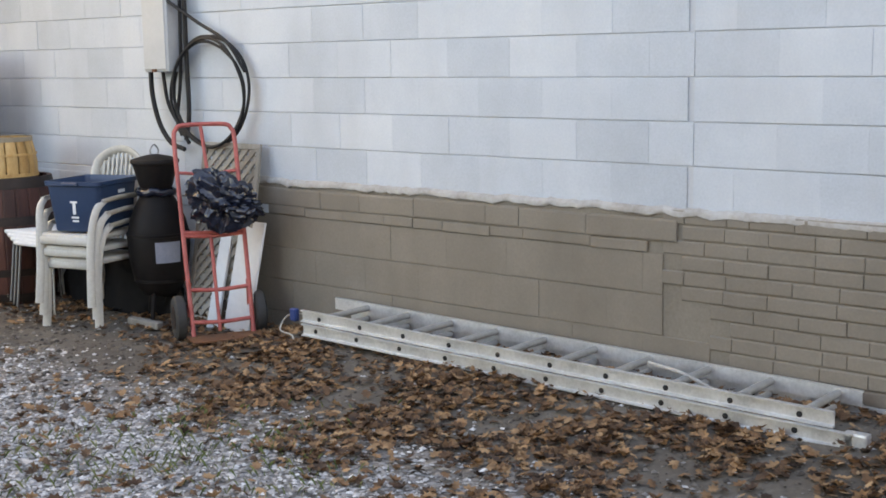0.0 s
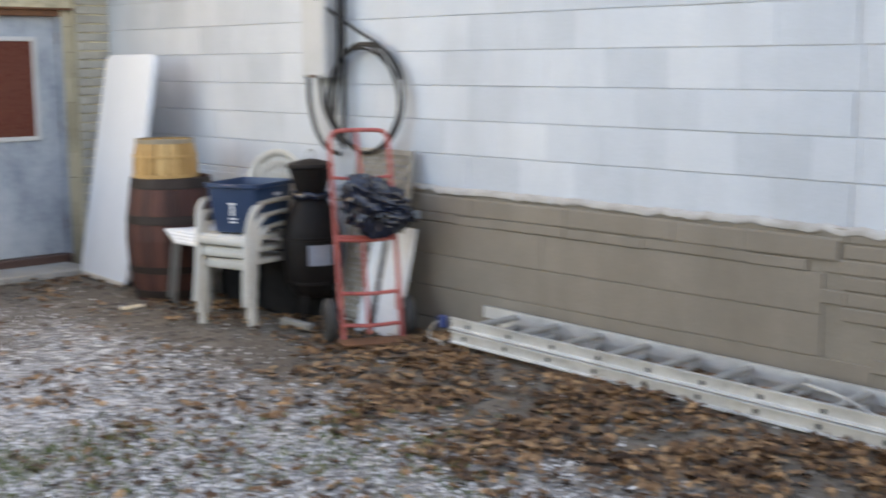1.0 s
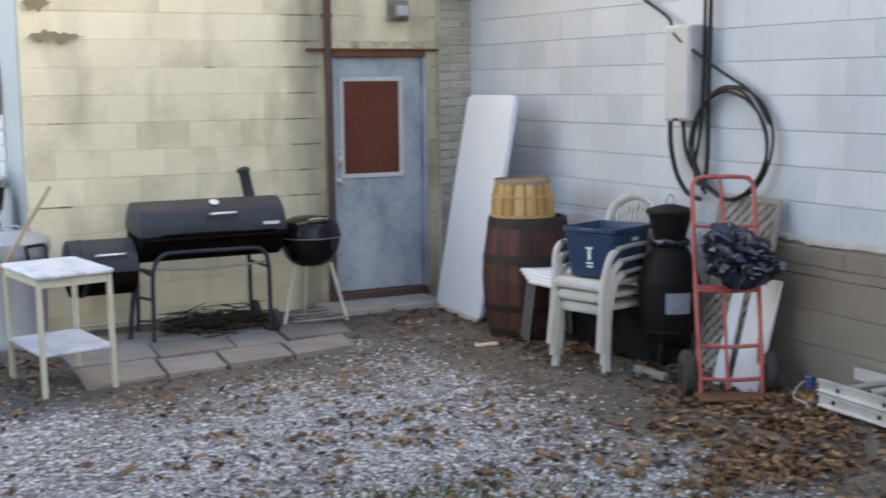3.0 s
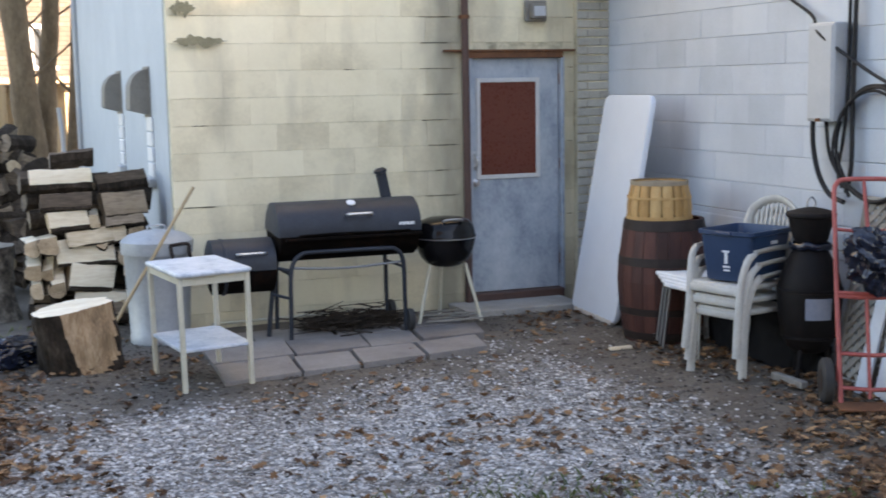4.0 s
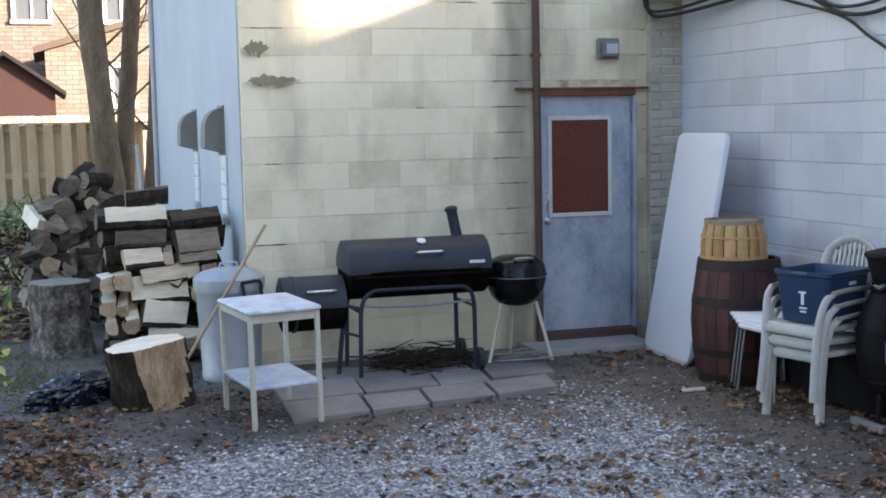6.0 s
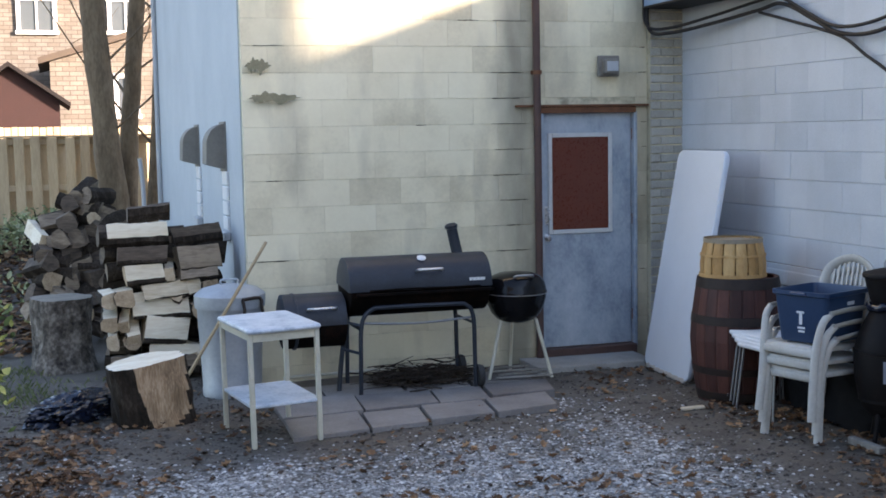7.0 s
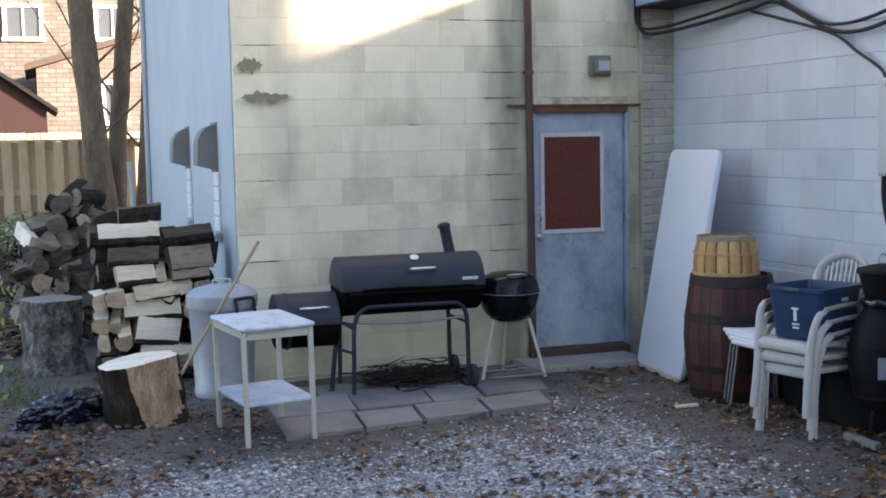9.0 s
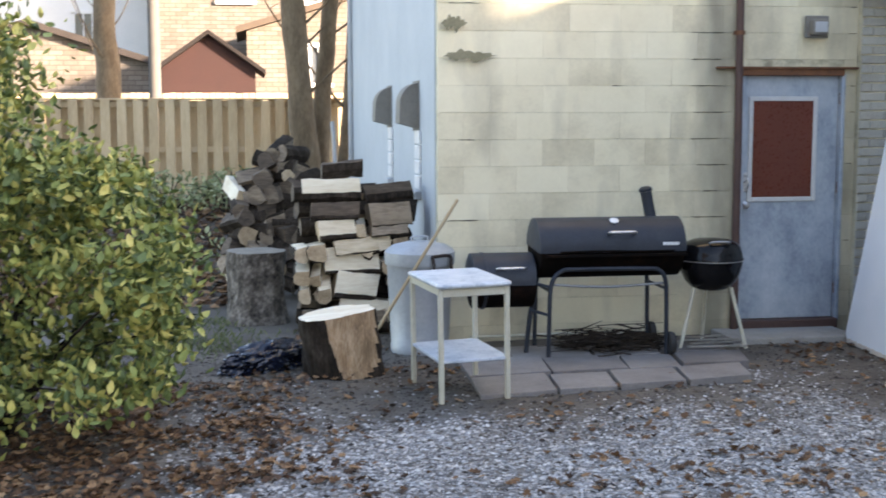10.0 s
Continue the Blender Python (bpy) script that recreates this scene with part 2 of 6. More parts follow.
part("wall_east_far", bm, M_grey, None, "unseen pale grey masses added to shape the sunlight", None, "structure", "wall")
# unseen wall added to cut the south-west sky light on the pale wall
bm = bmesh.new()
box(bm, (-8.6, -13.5, 2.7), (0.3, 16.0, 6.6))
part("west_sky_blocker", bm, M_darkboard, None, "unseen plain dark wall added to block sky light from the west", None, "structure", "wall")
TOP_N = 6.2
bm = bmesh.new()
D0, D1, DT = -1.235, -0.40, 2.045
box(bm, ((-3.6 + D0) / 2, 0.12, TOP_N / 2 - 0.3), (D0 + 3.6, 0.2, TOP_N + 0.6))
box(bm, ((D1 + 0.3) / 2, 0.12, TOP_N / 2 - 0.3), (0.3 - D1, 0.2, TOP_N + 0.6))
box(bm, ((D0 + D1) / 2, 0.12, (TOP_N + DT) / 2), (D1 - D0, 0.2, TOP_N - DT))
box(bm, ((D0 + D1) / 2, 0.12, -0.2), (D1 - D0, 0.2, 0.55))
wall_north = part("wall_north", bm, M_yellow_joint, None, "cream painted concrete block wall with peeling stains", None, "structure", "wall")
bm = bmesh.new()
box(bm, (-3.51, 4.12, TOP_N / 2 - 0.3), (0.2, 7.8, TOP_N + 0.6))
box(bm, (-1.6, 8.0, TOP_N / 2 - 0.3), (3.7, 0.2, TOP_N + 0.6))
box(bm, (-1.7, 4.0, TOP_N + 0.06), (4.0, 8.4, 0.12))
wall_side = part("wall_side", bm, M_bluegrey, None, "blue-grey rendered side wall of the building", None, "structure", "wall")


# ---------------- door, pipe, fittings on the cream wall ----------------
M_doorpaint = mat("worn_blue_grey_paint", [(0.09, 0.13, 0.18), (0.31, 0.36, 0.42), (0.47, 0.51, 0.55)], 0.55, scale=2.8, fine=45, stretch=(1, 1, 0.7), spread=0.5, fine_mix=0.15)
M_trim = mat("dirty_white_paint", [(0.42, 0.43, 0.43), (0.58, 0.59, 0.59)], 0.6, scale=6, fine=40)
M_redpane = mat("red_brown_board", [(0.085, 0.016, 0.008), (0.14, 0.028, 0.012)], 0.3, scale=3, fine=60)
M_rustpipe = mat("brown_painted_pipe", [(0.055, 0.03, 0.026), (0.10, 0.055, 0.045)], 0.6, scale=5, fine=40)
M_rust = mat("rusty_steel", [(0.06, 0.03, 0.02), (0.16, 0.07, 0.035), (0.25, 0.12, 0.06)], 0.8, scale=8, fine=60, metal=0.2)
M_chrome = mat("worn_chrome", [(0.5, 0.5, 0.5), (0.65, 0.65, 0.65)], 0.3, metal=0.9, scale=20)
M_concrete = mat("grey_concrete", [(0.20, 0.19, 0.175), (0.30, 0.29, 0.27), (0.38, 0.37, 0.35)], 0.9, scale=5, fine=60, bump=0.35)
M_black = mat("black_rubber", [(0.009, 0.009, 0.010), (0.022, 0.022, 0.024)], 0.6, scale=10, spec=0.25)
M_greybox = mat("grey_painted_metal", [(0.36, 0.38, 0.40), (0.46, 0.48, 0.50)], 0.5, scale=4, fine=40)
M_bluepanel = mat("blue_painted_metal", [(0.16, 0.26, 0.42), (0.22, 0.33, 0.50)], 0.4, scale=2, fine=30)
M_peel = mat("bare_grey_mortar", [(0.17, 0.155, 0.095), (0.32, 0.29, 0.19)], 0.95, scale=9, fine=60, bump=0.6)
M_dryervent = mat("weathered_vent_metal", [(0.14, 0.13, 0.115), (0.24, 0.225, 0.20)], 0.7, scale=7, fine=50)
M_whitepaint = mat("white_gloss_paint", [(0.62, 0.64, 0.66), (0.78, 0.79, 0.80)], 0.45, scale=5, fine=40)

bm = bmesh.new()
box(bm, ((D0 + D1) / 2, 0.055, 1.07), (0.79, 0.045, 1.915), 0.004)
door = part("door_1", bm, M_doorpaint, None, "closed blue-grey steel door with a boarded red pane", None, "structure", "door")
bm = bmesh.new()
X0, X1, Z0, Z1 = -1.128, -0.632, 1.08, 1.83
for c, s in (((X0 - 0.018, 0.028, 1.455), (0.036, 0.02, 0.82)), ((X1 + 0.018, 0.028, 1.455), (0.036, 0.02, 0.82)), (((X0 + X1) / 2, 0.028, Z1 + 0.018), (X1 - X0, 0.02, 0.036)), (((X0 + X1) / 2, 0.028, Z0 - 0.018), (X1 - X0, 0.02, 0.036))):
    box(bm, c, s, 0.004)
part("window_frame", bm, M_trim, door)
bm = bmesh.new()
box(bm, ((X0 + X1) / 2, 0.03, 1.455), (X1 - X0, 0.012, Z1 - Z0))
part("pane", bm, M_redpane, door, "red-brown boarded pane")
bm = bmesh.new()
box(bm, (-1.185, 0.026, 1.20), (0.04, 0.012, 0.15), 0.003)
tube(bm, [(-1.185, 0.02, 1.255), (-1.185, -0.035, 1.235), (-1.185, -0.035, 1.165), (-1.185, 0.02, 1.145)], 0.009)
part("door_handle", bm, M_chrome, door, "chrome pull handle", 40)
bm = bmesh.new()
lathe(bm, [(0.03, 0), (0.03, 0.01), (0.014, 0.014), (0.014, 0.03), (0.026, 0.04), (0.028, 0.055), (0.015, 0.066)], 20, m=pose(-1.185, 0.032, 1.02, 90))
part("door_knob", bm, M_chrome, door, "round chrome knob", 40)
for z in (0.35, 1.15, 1.85):
    bm = bmesh.new()
    rod(bm, (D1 - 0.012, 0.026, z - 0.045), (D1 - 0.012, 0.026, z + 0.045), 0.008)
    part("hinge", bm, M_rust, door)
bm = bmesh.new()
for c, s in (((D0 + 0.006, 0.06, 1.06), (0.034, 0.15, 1.95)), ((D1 - 0.001, 0.06, 1.06), (0.03, 0.15, 1.95))):
    box(bm, c, s, 0.004)
part("door_frame", bm, M_doorpaint, None, "blue-grey painted steel door frame", None, "structure", "door frame")
bm = bmesh.new()
box(bm, (-0.87, -0.012, 2.085), (1.16, 0.05, 0.018), 0.003)
box(bm, (-0.82, 0.035, 2.05), (0.84, 0.12, 0.05), 0.004)
part("lintel", bm, M_rust, None, "rusty steel angle lintel over the door", None, "structure", "lintel")
bm = bmesh.new()
box(bm, (-0.95, -0.24, 0.0), (1.0, 0.46, 0.10), 0.012)
part("door_step", bm, M_concrete, None, "worn concrete door step", None, "structure", "step")
bm = bmesh.new()
box(bm, (-0.82, 0.015, 0.055), (0.82, 0.15, 0.11), 0.008)
part("threshold", bm, M_rustpipe, None, "dark brown timber door threshold", None, "structure", "threshold")
bm = bmesh.new()
tube(bm, [(-1.275, -0.045, -0.02), (-1.277, -0.045, 1.5), (-1.285, -0.045, 3.0), (-1.29, -0.045, 5.6)], 0.03, 12, 3)
pipe = part("drain_pipe", bm, M_rustpipe, None, "brown painted steel pipe fixed beside the door", 60, "", "pipe")
for z in (0.5, 2.35, 3.6):
    bm = bmesh.new()
    lathe(bm, [(0.036, -0.015), (0.036, 0.015)], 16, m=pose(-1.277, -0.045, z))
    box(bm, (-1.277, -0.018, z), (0.09, 0.012, 0.03), 0.002)
    part("pipe_clamp", bm, M_rust, pipe)
bm = bmesh.new()
box(bm, (-0.652, -0.03, 2.40), (0.19, 0.03, 0.17), 0.008)
box(bm, (-0.652, -0.075, 2.395), (0.13, 0.08, 0.12), 0.02)
lamp = part("wall_box", bm, M_dryervent, None, "small grey outdoor junction box on the wall", None, "", "junction box")
bm = bmesh.new()
box(bm, (-0.652, -0.118, 2.395), (0.10, 0.01, 0.08), 0.003)
part("cover", bm, M_greybox, lamp)
# brick pier between the door and the pale wall
M_pierbrick = mat("grey_cream_brick", [(0.27, 0.26, 0.23), (0.38, 0.37, 0.33), (0.46, 0.45, 0.40)], 0.85, scale=4, fine=60, vary=0.25, bump=0.3)
bm = bmesh.new()
box(bm, (-0.13, -0.005, 2.9), (0.30, 0.05, 6.4))
pier = part("brick_pier", bm, M_yellow_joint, None, "dirty painted brick pier in the corner", None, "structure", "wall")
me_b = block_mesh("brick", 0.205, 0.062, M_pierbrick, 0.012, 0.004)
me_bh = block_mesh("brick_half", 0.088, 0.062, M_pierbrick, 0.012, 0.004)
for k in range(46):
    z = 0.05 + 0.0725 * k
    for i, (me, x) in enumerate(((me_b, -0.172), (me_bh, -0.022)) if k % 2 else ((me_bh, -0.231), (me_b, -0.081))):
        shared("brick", me, pier, Matrix.Translation((x, -0.031, z)) @ pose(0, 0, 0, 0, random.uniform(-0.4, 0.4), 0))
# peeled patches near the outer corner
for px, pz, w, h in ((-3.51, 2.405, 0.16, 0.10), (-3.40, 2.165, 0.34, 0.07)):
    bm = bmesh.new()
    ring = [bm.verts.new((px + w * 0.5 * math.cos(a) * (1 + 0.5 * noise.noise((px + math.cos(a) * 1.7, math.sin(a) * 1.7, pz)) + 0.35 * noise.noise((px + math.cos(a) * 5, math.sin(a) * 5, pz))), -0.0275, pz + h * 0.5 * math.sin(a) * (1 + 0.8 * noise.noise((px + math.cos(a) * 2.7, 5 + math.sin(a) * 2.7, pz)) + 0.7 * noise.noise((px + math.cos(a) * 7, 5 + math.sin(a) * 7, pz))))) for a in ring_of(48)]
    bm.faces.new(ring)
    part("bare_patch", bm, M_peel, wall_north, "bare mortar patch where the paint fell off")

# ---------------- side wall fittings ----------------
for vy, zc in ((1.1, 1.80), (3.1, 1.80)):
    v = empty("vent_hood", pose(-3.61, vy, zc), "weathered grey metal dryer vent hood on the side wall", "vent hood", "vent hoods")
    bm = bmesh.new()
    prof = [(0.0, 0.19)] + [(-0.16 * math.sin(a), 0.02 + 0.17 * math.cos(a)) for a in [radians(q) for q in range(10, 91, 10)]] + [(-0.165, -0.14), (-0.15, -0.15), (0.0, -0.19)]
    for side in (0, 1):
        vs = [bm.verts.new((x, side * 0.3, z)) for x, z in prof]
        bm.faces.new(vs if side else vs[::-1])
    bm.verts.ensure_lookup_table()
    n = len(prof)
    for i in range(n):
        bm.faces.new((bm.verts[i], bm.verts[(i + 1) % n], bm.verts[n + (i + 1) % n], bm.verts[n + i]))
    part("hood", bm, M_dryervent, v)
    bm = bmesh.new()
    box(bm, (-0.006, 0.15, 0), (0.012, 0.36, 0.42), 0.003)
    part("flange", bm, M_dryervent, v)
    w = empty("window_slot", pose(-3.61, vy - 0.16, 1.36), "narrow white louvred slot window below a vent", "window", "slot windows", "structure")
    for i in range(4):
        bm = bmesh.new()
        box(bm, (-0.012, 0.17, 0.18 - 0.125 * i), (0.024, 0.28, 0.112), 0.006)
        part("pane", bm, M_whitepaint, w)
    bm = bmesh.new()
    box(bm, (-0.03, 0.17, -0.30), (0.06, 0.30, 0.07), 0.008)
    part("window_sill", bm, M_greybox, w)
bm = bmesh.new()
tube(bm, [(-3.64, 7.7, -0.1), (-3.64, 7.7, 3.0), (-3.64, 7.7, 6.0)], 0.035, 10, 2)
part("down_pipe", bm, M_greybox, None, "grey down pipe at the end of the side wall", 60, "", "pipe")

# ---------------- fittings on the pale wall ----------------
bm = bmesh.new()
box(bm, (-0.06, -2.985, 1.85), (0.13, 0.25, 0.60), 0.008)
ebox = part("electric_box", bm, M_greybox, None, "tall pale grey electrical box fixed to the wall", None, "", "electrical box")
bm = bmesh.new()
box(bm, (-0.128, -2.985, 1.85), (0.01, 0.225, 0.57), 0.004)
part("cover", bm, M_greybox, ebox)
bm = bmesh.new()
box(bm, (-0.14, -2.985, 1.56), (0.02, 0.03, 0.02), 0.002)
part("latch", bm, M_rust, ebox)
cab = empty("cable_run", pose(0, 0, 0), "black cables and conduit running down the pale wall", "cables")


def cable(pts, r, name="cable", m=None, n=7):
    b = bmesh.new()
    tube(b, pts, r, 8, n)
    return part(name, b, m or M_black, cab, "", 60)


cable([(-0.05, -3.21, 3.4), (-0.05, -3.21, 2.5), (-0.05, -3.2, 1.7), (-0.05, -3.2, 1.3), (-0.06, -3.17, 1.12)], 0.0145, "conduit")
cable([(-0.05, -3.14, 3.4), (-0.045, -3.15, 2.3), (-0.05, -3.14, 1.6), (-0.05, -3.08, 1.25), (-0.06, -3.13, 1.15)], 0.011)
cable([(-0.06, -2.84, 1.56), (-0.07, -2.86, 1.4), (-0.07, -2.92, 1.22), (-0.07, -3.03, 1.1), (-0.06, -3.15, 1.06)], 0.016, "conduit")
cable([(-0.07, -2.98, 1.55), (-0.07, -3.02, 1.35), (-0.06, -3.12, 1.2), (-0.06, -3.2, 1.1)], 0.012)
for k, (ry, rz, cy, cz, tilt) in enumerate(((0.36, 0.34, -3.42, 1.43, 0.0), (0.345, 0.325, -3.40, 1.41, 0.35), (0.33, 0.335, -3.43, 1.42, 0.8))):
    cable([(-0.05 - 0.016 * k + 0.01 * math.sin(3 * a), cy + ry * math.cos(a + tilt), cz + rz * math.sin(a + tilt)) for a in [radians(q) for q in range(100, 461, 24)]], 0.0095, "coil")
# long cables that sag along the top of the wall, one dropping to the coil
top = [(-0.31, -0.03, 3.3), (-0.31, -0.04, 2.9), (-0.30, -0.08, 2.68), (-0.22, -0.3, 2.65), (-0.10, -0.8, 2.69), (-0.05, -1.3, 2.73), (-0.05, -1.62, 2.745), (-0.05, -2.0, 2.6), (-0.05, -2.3, 2.485), (-0.05, -2.7, 2.47), (-0.05, -3.3, 2.6)]
cable(top, 0.014)
cable([(x - 0.012, y + 0.03, z + 0.05 + 0.012 * math.sin(4 * y)) for x, y, z in top], 0.012)
cable([(-0.04, -1.3, 2.715), (-0.045, -1.7, 2.62), (-0.045, -2.28, 2.47), (-0.045, -2.55, 2.33), (-0.05, -2.8, 2.2), (-0.13, -2.98, 2.08), (-0.06, -3.3, 1.87), (-0.06, -3.6, 1.73), (-0.06, -3.76, 1.55)], 0.011)
bm = bmesh.new()
box(bm, (-0.165, -0.75, 3.05), (0.33, 1.45, 0.34), 0.006)
duct = part("metal_duct", bm, M_bluepanel, None, "blue painted metal duct along the wall top", None, "", "duct")
bm = bmesh.new()
box(bm, (-0.165, -0.75, 2.872), (0.345, 1.47, 0.018), 0.003)
part("flange", bm, M_black, duct)


# ---------------- along the pale wall ----------------
M_plastic = mat("white_resin", [(0.36, 0.35, 0.32), (0.48, 0.47, 0.44), (0.56, 0.56, 0.53)], 0.5, scale=4, fine=50, bump=0.03)
M_tabletop = mat("white_table_plastic", [(0.56, 0.615, 0.69), (0.67, 0.725, 0.80)], 0.45, scale=2, fine=140, bump=0.05)
M_edge = mat("weathered_plastic_edge", [(0.36, 0.33, 0.29), (0.56, 0.53, 0.49)], 0.7, scale=10)
M_blackplastic = mat("black_plastic_film", [(0.004, 0.006, 0.013), (0.010, 0.016, 0.036)], 0.2, scale=12, fine=40, bump=0.04, spec=0.6)
M_stave = mat("stained_barrel_oak", [(0.032, 0.011, 0.009), (0.066, 0.022, 0.017), (0.11, 0.040, 0.029)], 0.6, scale=5, fine=60, stretch=(3, 3, 0.4), vary=0.35)
M_hoop = mat("dark_hoop_steel", [(0.018, 0.014, 0.013), (0.05, 0.035, 0.03)], 0.6, metal=0.4, scale=9)
M_basket = mat("honey_wood_splint", [(0.30, 0.16, 0.05), (0.44, 0.26, 0.10), (0.55, 0.36, 0.16)], 0.6, scale=6, fine=60, stretch=(2, 2, 0.5), vary=0.35)
M_basketrim = mat("grey_wood_rim", [(0.20, 0.16, 0.11), (0.34, 0.29, 0.22)], 0.75, scale=9)
M_tote = mat("blue_tote_plastic", [(0.013, 0.035, 0.085), (0.025, 0.055, 0.12)], 0.4, scale=3, fine=50, bump=0.05)
M_mark = mat("white_print", [(0.55, 0.58, 0.62), (0.7, 0.72, 0.75)], 0.6, scale=30)
M_steelleg = mat("dull_grey_steel", [(0.22, 0.23, 0.24), (0.36, 0.37, 0.38)], 0.45, metal=0.7, scale=12)
M_urn = mat("dark_brown_iron", [(0.003, 0.0026, 0.0028), (0.007, 0.0056, 0.0058), (0.020, 0.013, 0.011)], 0.62, scale=5, fine=50, bump=0.25, spec=0.2)
M_label = mat("faded_blue_label", [(0.16, 0.19, 0.26), (0.28, 0.31, 0.38)], 0.6, scale=9)
M_red = mat("faded_red_paint", [(0.24, 0.05, 0.045), (0.40, 0.09, 0.08), (0.48, 0.16, 0.14)], 0.5, scale=8, fine=60)
M_tyre = mat("grey_worn_rubber", [(0.022, 0.022, 0.022), (0.055, 0.055, 0.055)], 0.85, scale=9)
M_oldwood = mat("weathered_grey_wood", [(0.12, 0.11, 0.10), (0.23, 0.215, 0.19), (0.36, 0.34, 0.31)], 0.85, scale=6, fine=50, stretch=(1, 1, 0.3), vary=0.2)
M_whiteboard = mat("white_laminate_board", [(0.50, 0.53, 0.57), (0.66, 0.69, 0.72)], 0.5, scale=3, fine=30)
M_alu = mat("aluminium", [(0.34, 0.35, 0.36), (0.54, 0.55, 0.56), (0.72, 0.73, 0.74)], 0.4, metal=0.55, scale=6, fine=70, bump=0.05)
M_fibre = mat("dull_aluminium_rung", [(0.28, 0.28, 0.27), (0.42, 0.42, 0.40)], 0.6, metal=0.3, scale=15)
M_bluecap = mat("blue_plastic_cap", [(0.01, 0.03, 0.12), (0.02, 0.05, 0.18)], 0.45)
M_rope = mat("grey_rope", [(0.30, 0.29, 0.27), (0.45, 0.44, 0.41)], 0.9, scale=30)

# near-black colour of the mound that stands for shade behind the chairs
M_shademound = mat("dark_mound_for_shade", [(0.006, 0.006, 0.007), (0.014, 0.014, 0.015)], 0.8, scale=8, fine=60, spec=0.12)

# folding table leaning upright in the corner
ax = Vector((-0.076, -0.997, 0.0)).normalized()
up = Vector((0.30, -0.023, 1.68)).normalized()
nn = ax.cross(up)
tm = Matrix((ax, up, nn)).transposed().to_4x4()
tm.translation = (-0.582, -0.905, 0.025)
table = empty("folding_table", tm, "white plastic folding table leaning upright against the wall", "folding table")
bm = bmesh.new()


def round_rect(w, h, r, n=6):
    out = []
    for cx, cy, a0 in ((w / 2 - r, h - r, 0), (-w / 2 + r, h - r, 90), (-w / 2 + r, r, 180), (w / 2 - r, r, 270)):
        out += [(cx + r * math.cos(radians(a0 + 90 * i / n)), cy + r * math.sin(radians(a0 + 90 * i / n))) for i in range(n + 1)]
    return out


def slab(bm, outline, z0, z1, inset=0.006, slot=0):
    """A plate from an outline in the plane of x and y, with softened edges."""
    cx, cy = sum(p[0] for p in outline) / len(outline), sum(p[1] for p in outline) / len(outline)
    s = lambda p: ((p[0] - cx), (p[1] - cy))
    big = max(math.hypot(*s(p)) for p in outline)
    k = 1 - inset / big
    lv = ((k, z0), (1, z0 + inset), (1, z1 - inset), (k, z1))
    rings = [[bm.verts.new((cx + (p[0] - cx) * q, cy + (p[1] - cy) * q, z)) for p in outline] for q, z in lv]
    n = len(outline)
    fs = []
    for a, b in zip(rings, rings[1:]):
        fs += [bm.faces.new((a[j], a[(j + 1) % n], b[(j + 1) % n], b[j])) for j in range(n)]
    fs += [bm.faces.new(rings[0][::-1]), bm.faces.new(rings[-1])]
    for f in fs:
        f.material_index = slot
    return [v for g in rings for v in g]


slab(bm, round_rect(0.83, 1.715, 0.07), -0.022, 0.022, 0.008)
part("tabletop", bm, M_tabletop, table, "", 40)
bm = bmesh.new()
for i in range(26):
    x = -0.34 + 0.68 * i / 25
    box(bm, (x, 0.0 + 0.012 * noise.noise((i * 0.7, 0, 0)), 0.004), (0.03, 0.03 + 0.02 * abs(noise.noise((i * 1.3, 2, 0))), 0.046), 0.004)
part("edge_strip", bm, M_edge, table, "frayed plastic bottom edge")
for s in (-1, 1):
    bm = bmesh.new()
    tube(bm, [(s * 0.30, 0.25, -0.03), (s * 0.30, 0.9, -0.035), (s * 0.30, 1.1, -0.035)], 0.013, 8, 3)
    part("leg", bm, M_steelleg, table, "", 60)

# a crate lid standing behind it
bm = bmesh.new()
vs = slab(bm, round_rect(0.45, 0.62, 0.04), -0.03, 0.03, 0.008)
bmesh.ops.transform(bm, matrix=Matrix.Translation((0.12, 0.36, 0.0)) @ tm, verts=vs)
bmesh.ops.rotate(bm, cent=(-0.462, -0.545, 0.025), matrix=Matrix.Rotation(radians(3), 3, "Y"), verts=vs)
part("crate_lid", bm, M_tote, None, "dark blue crate lid standing behind the white table", 40, "", "lid")

# barrel
barrel = empty("barrel", pose(-0.475, -1.75, ground_z(-0.46, -1.75) - 0.01), "red-brown stained wooden barrel with dark iron hoops", "barrel")
BP = [(0.27, 0.0), (0.295, 0.12), (0.318, 0.3), (0.326, 0.43), (0.318, 0.56), (0.295, 0.74), (0.274, 0.86)]


def barrel_r(z):
    for (r0, z0), (r1, z1) in zip(BP, BP[1:]):
        if z0 <= z <= z1:
            return r0 + (r1 - r0) * (z - z0) / (z1 - z0)
    return BP[-1][0]


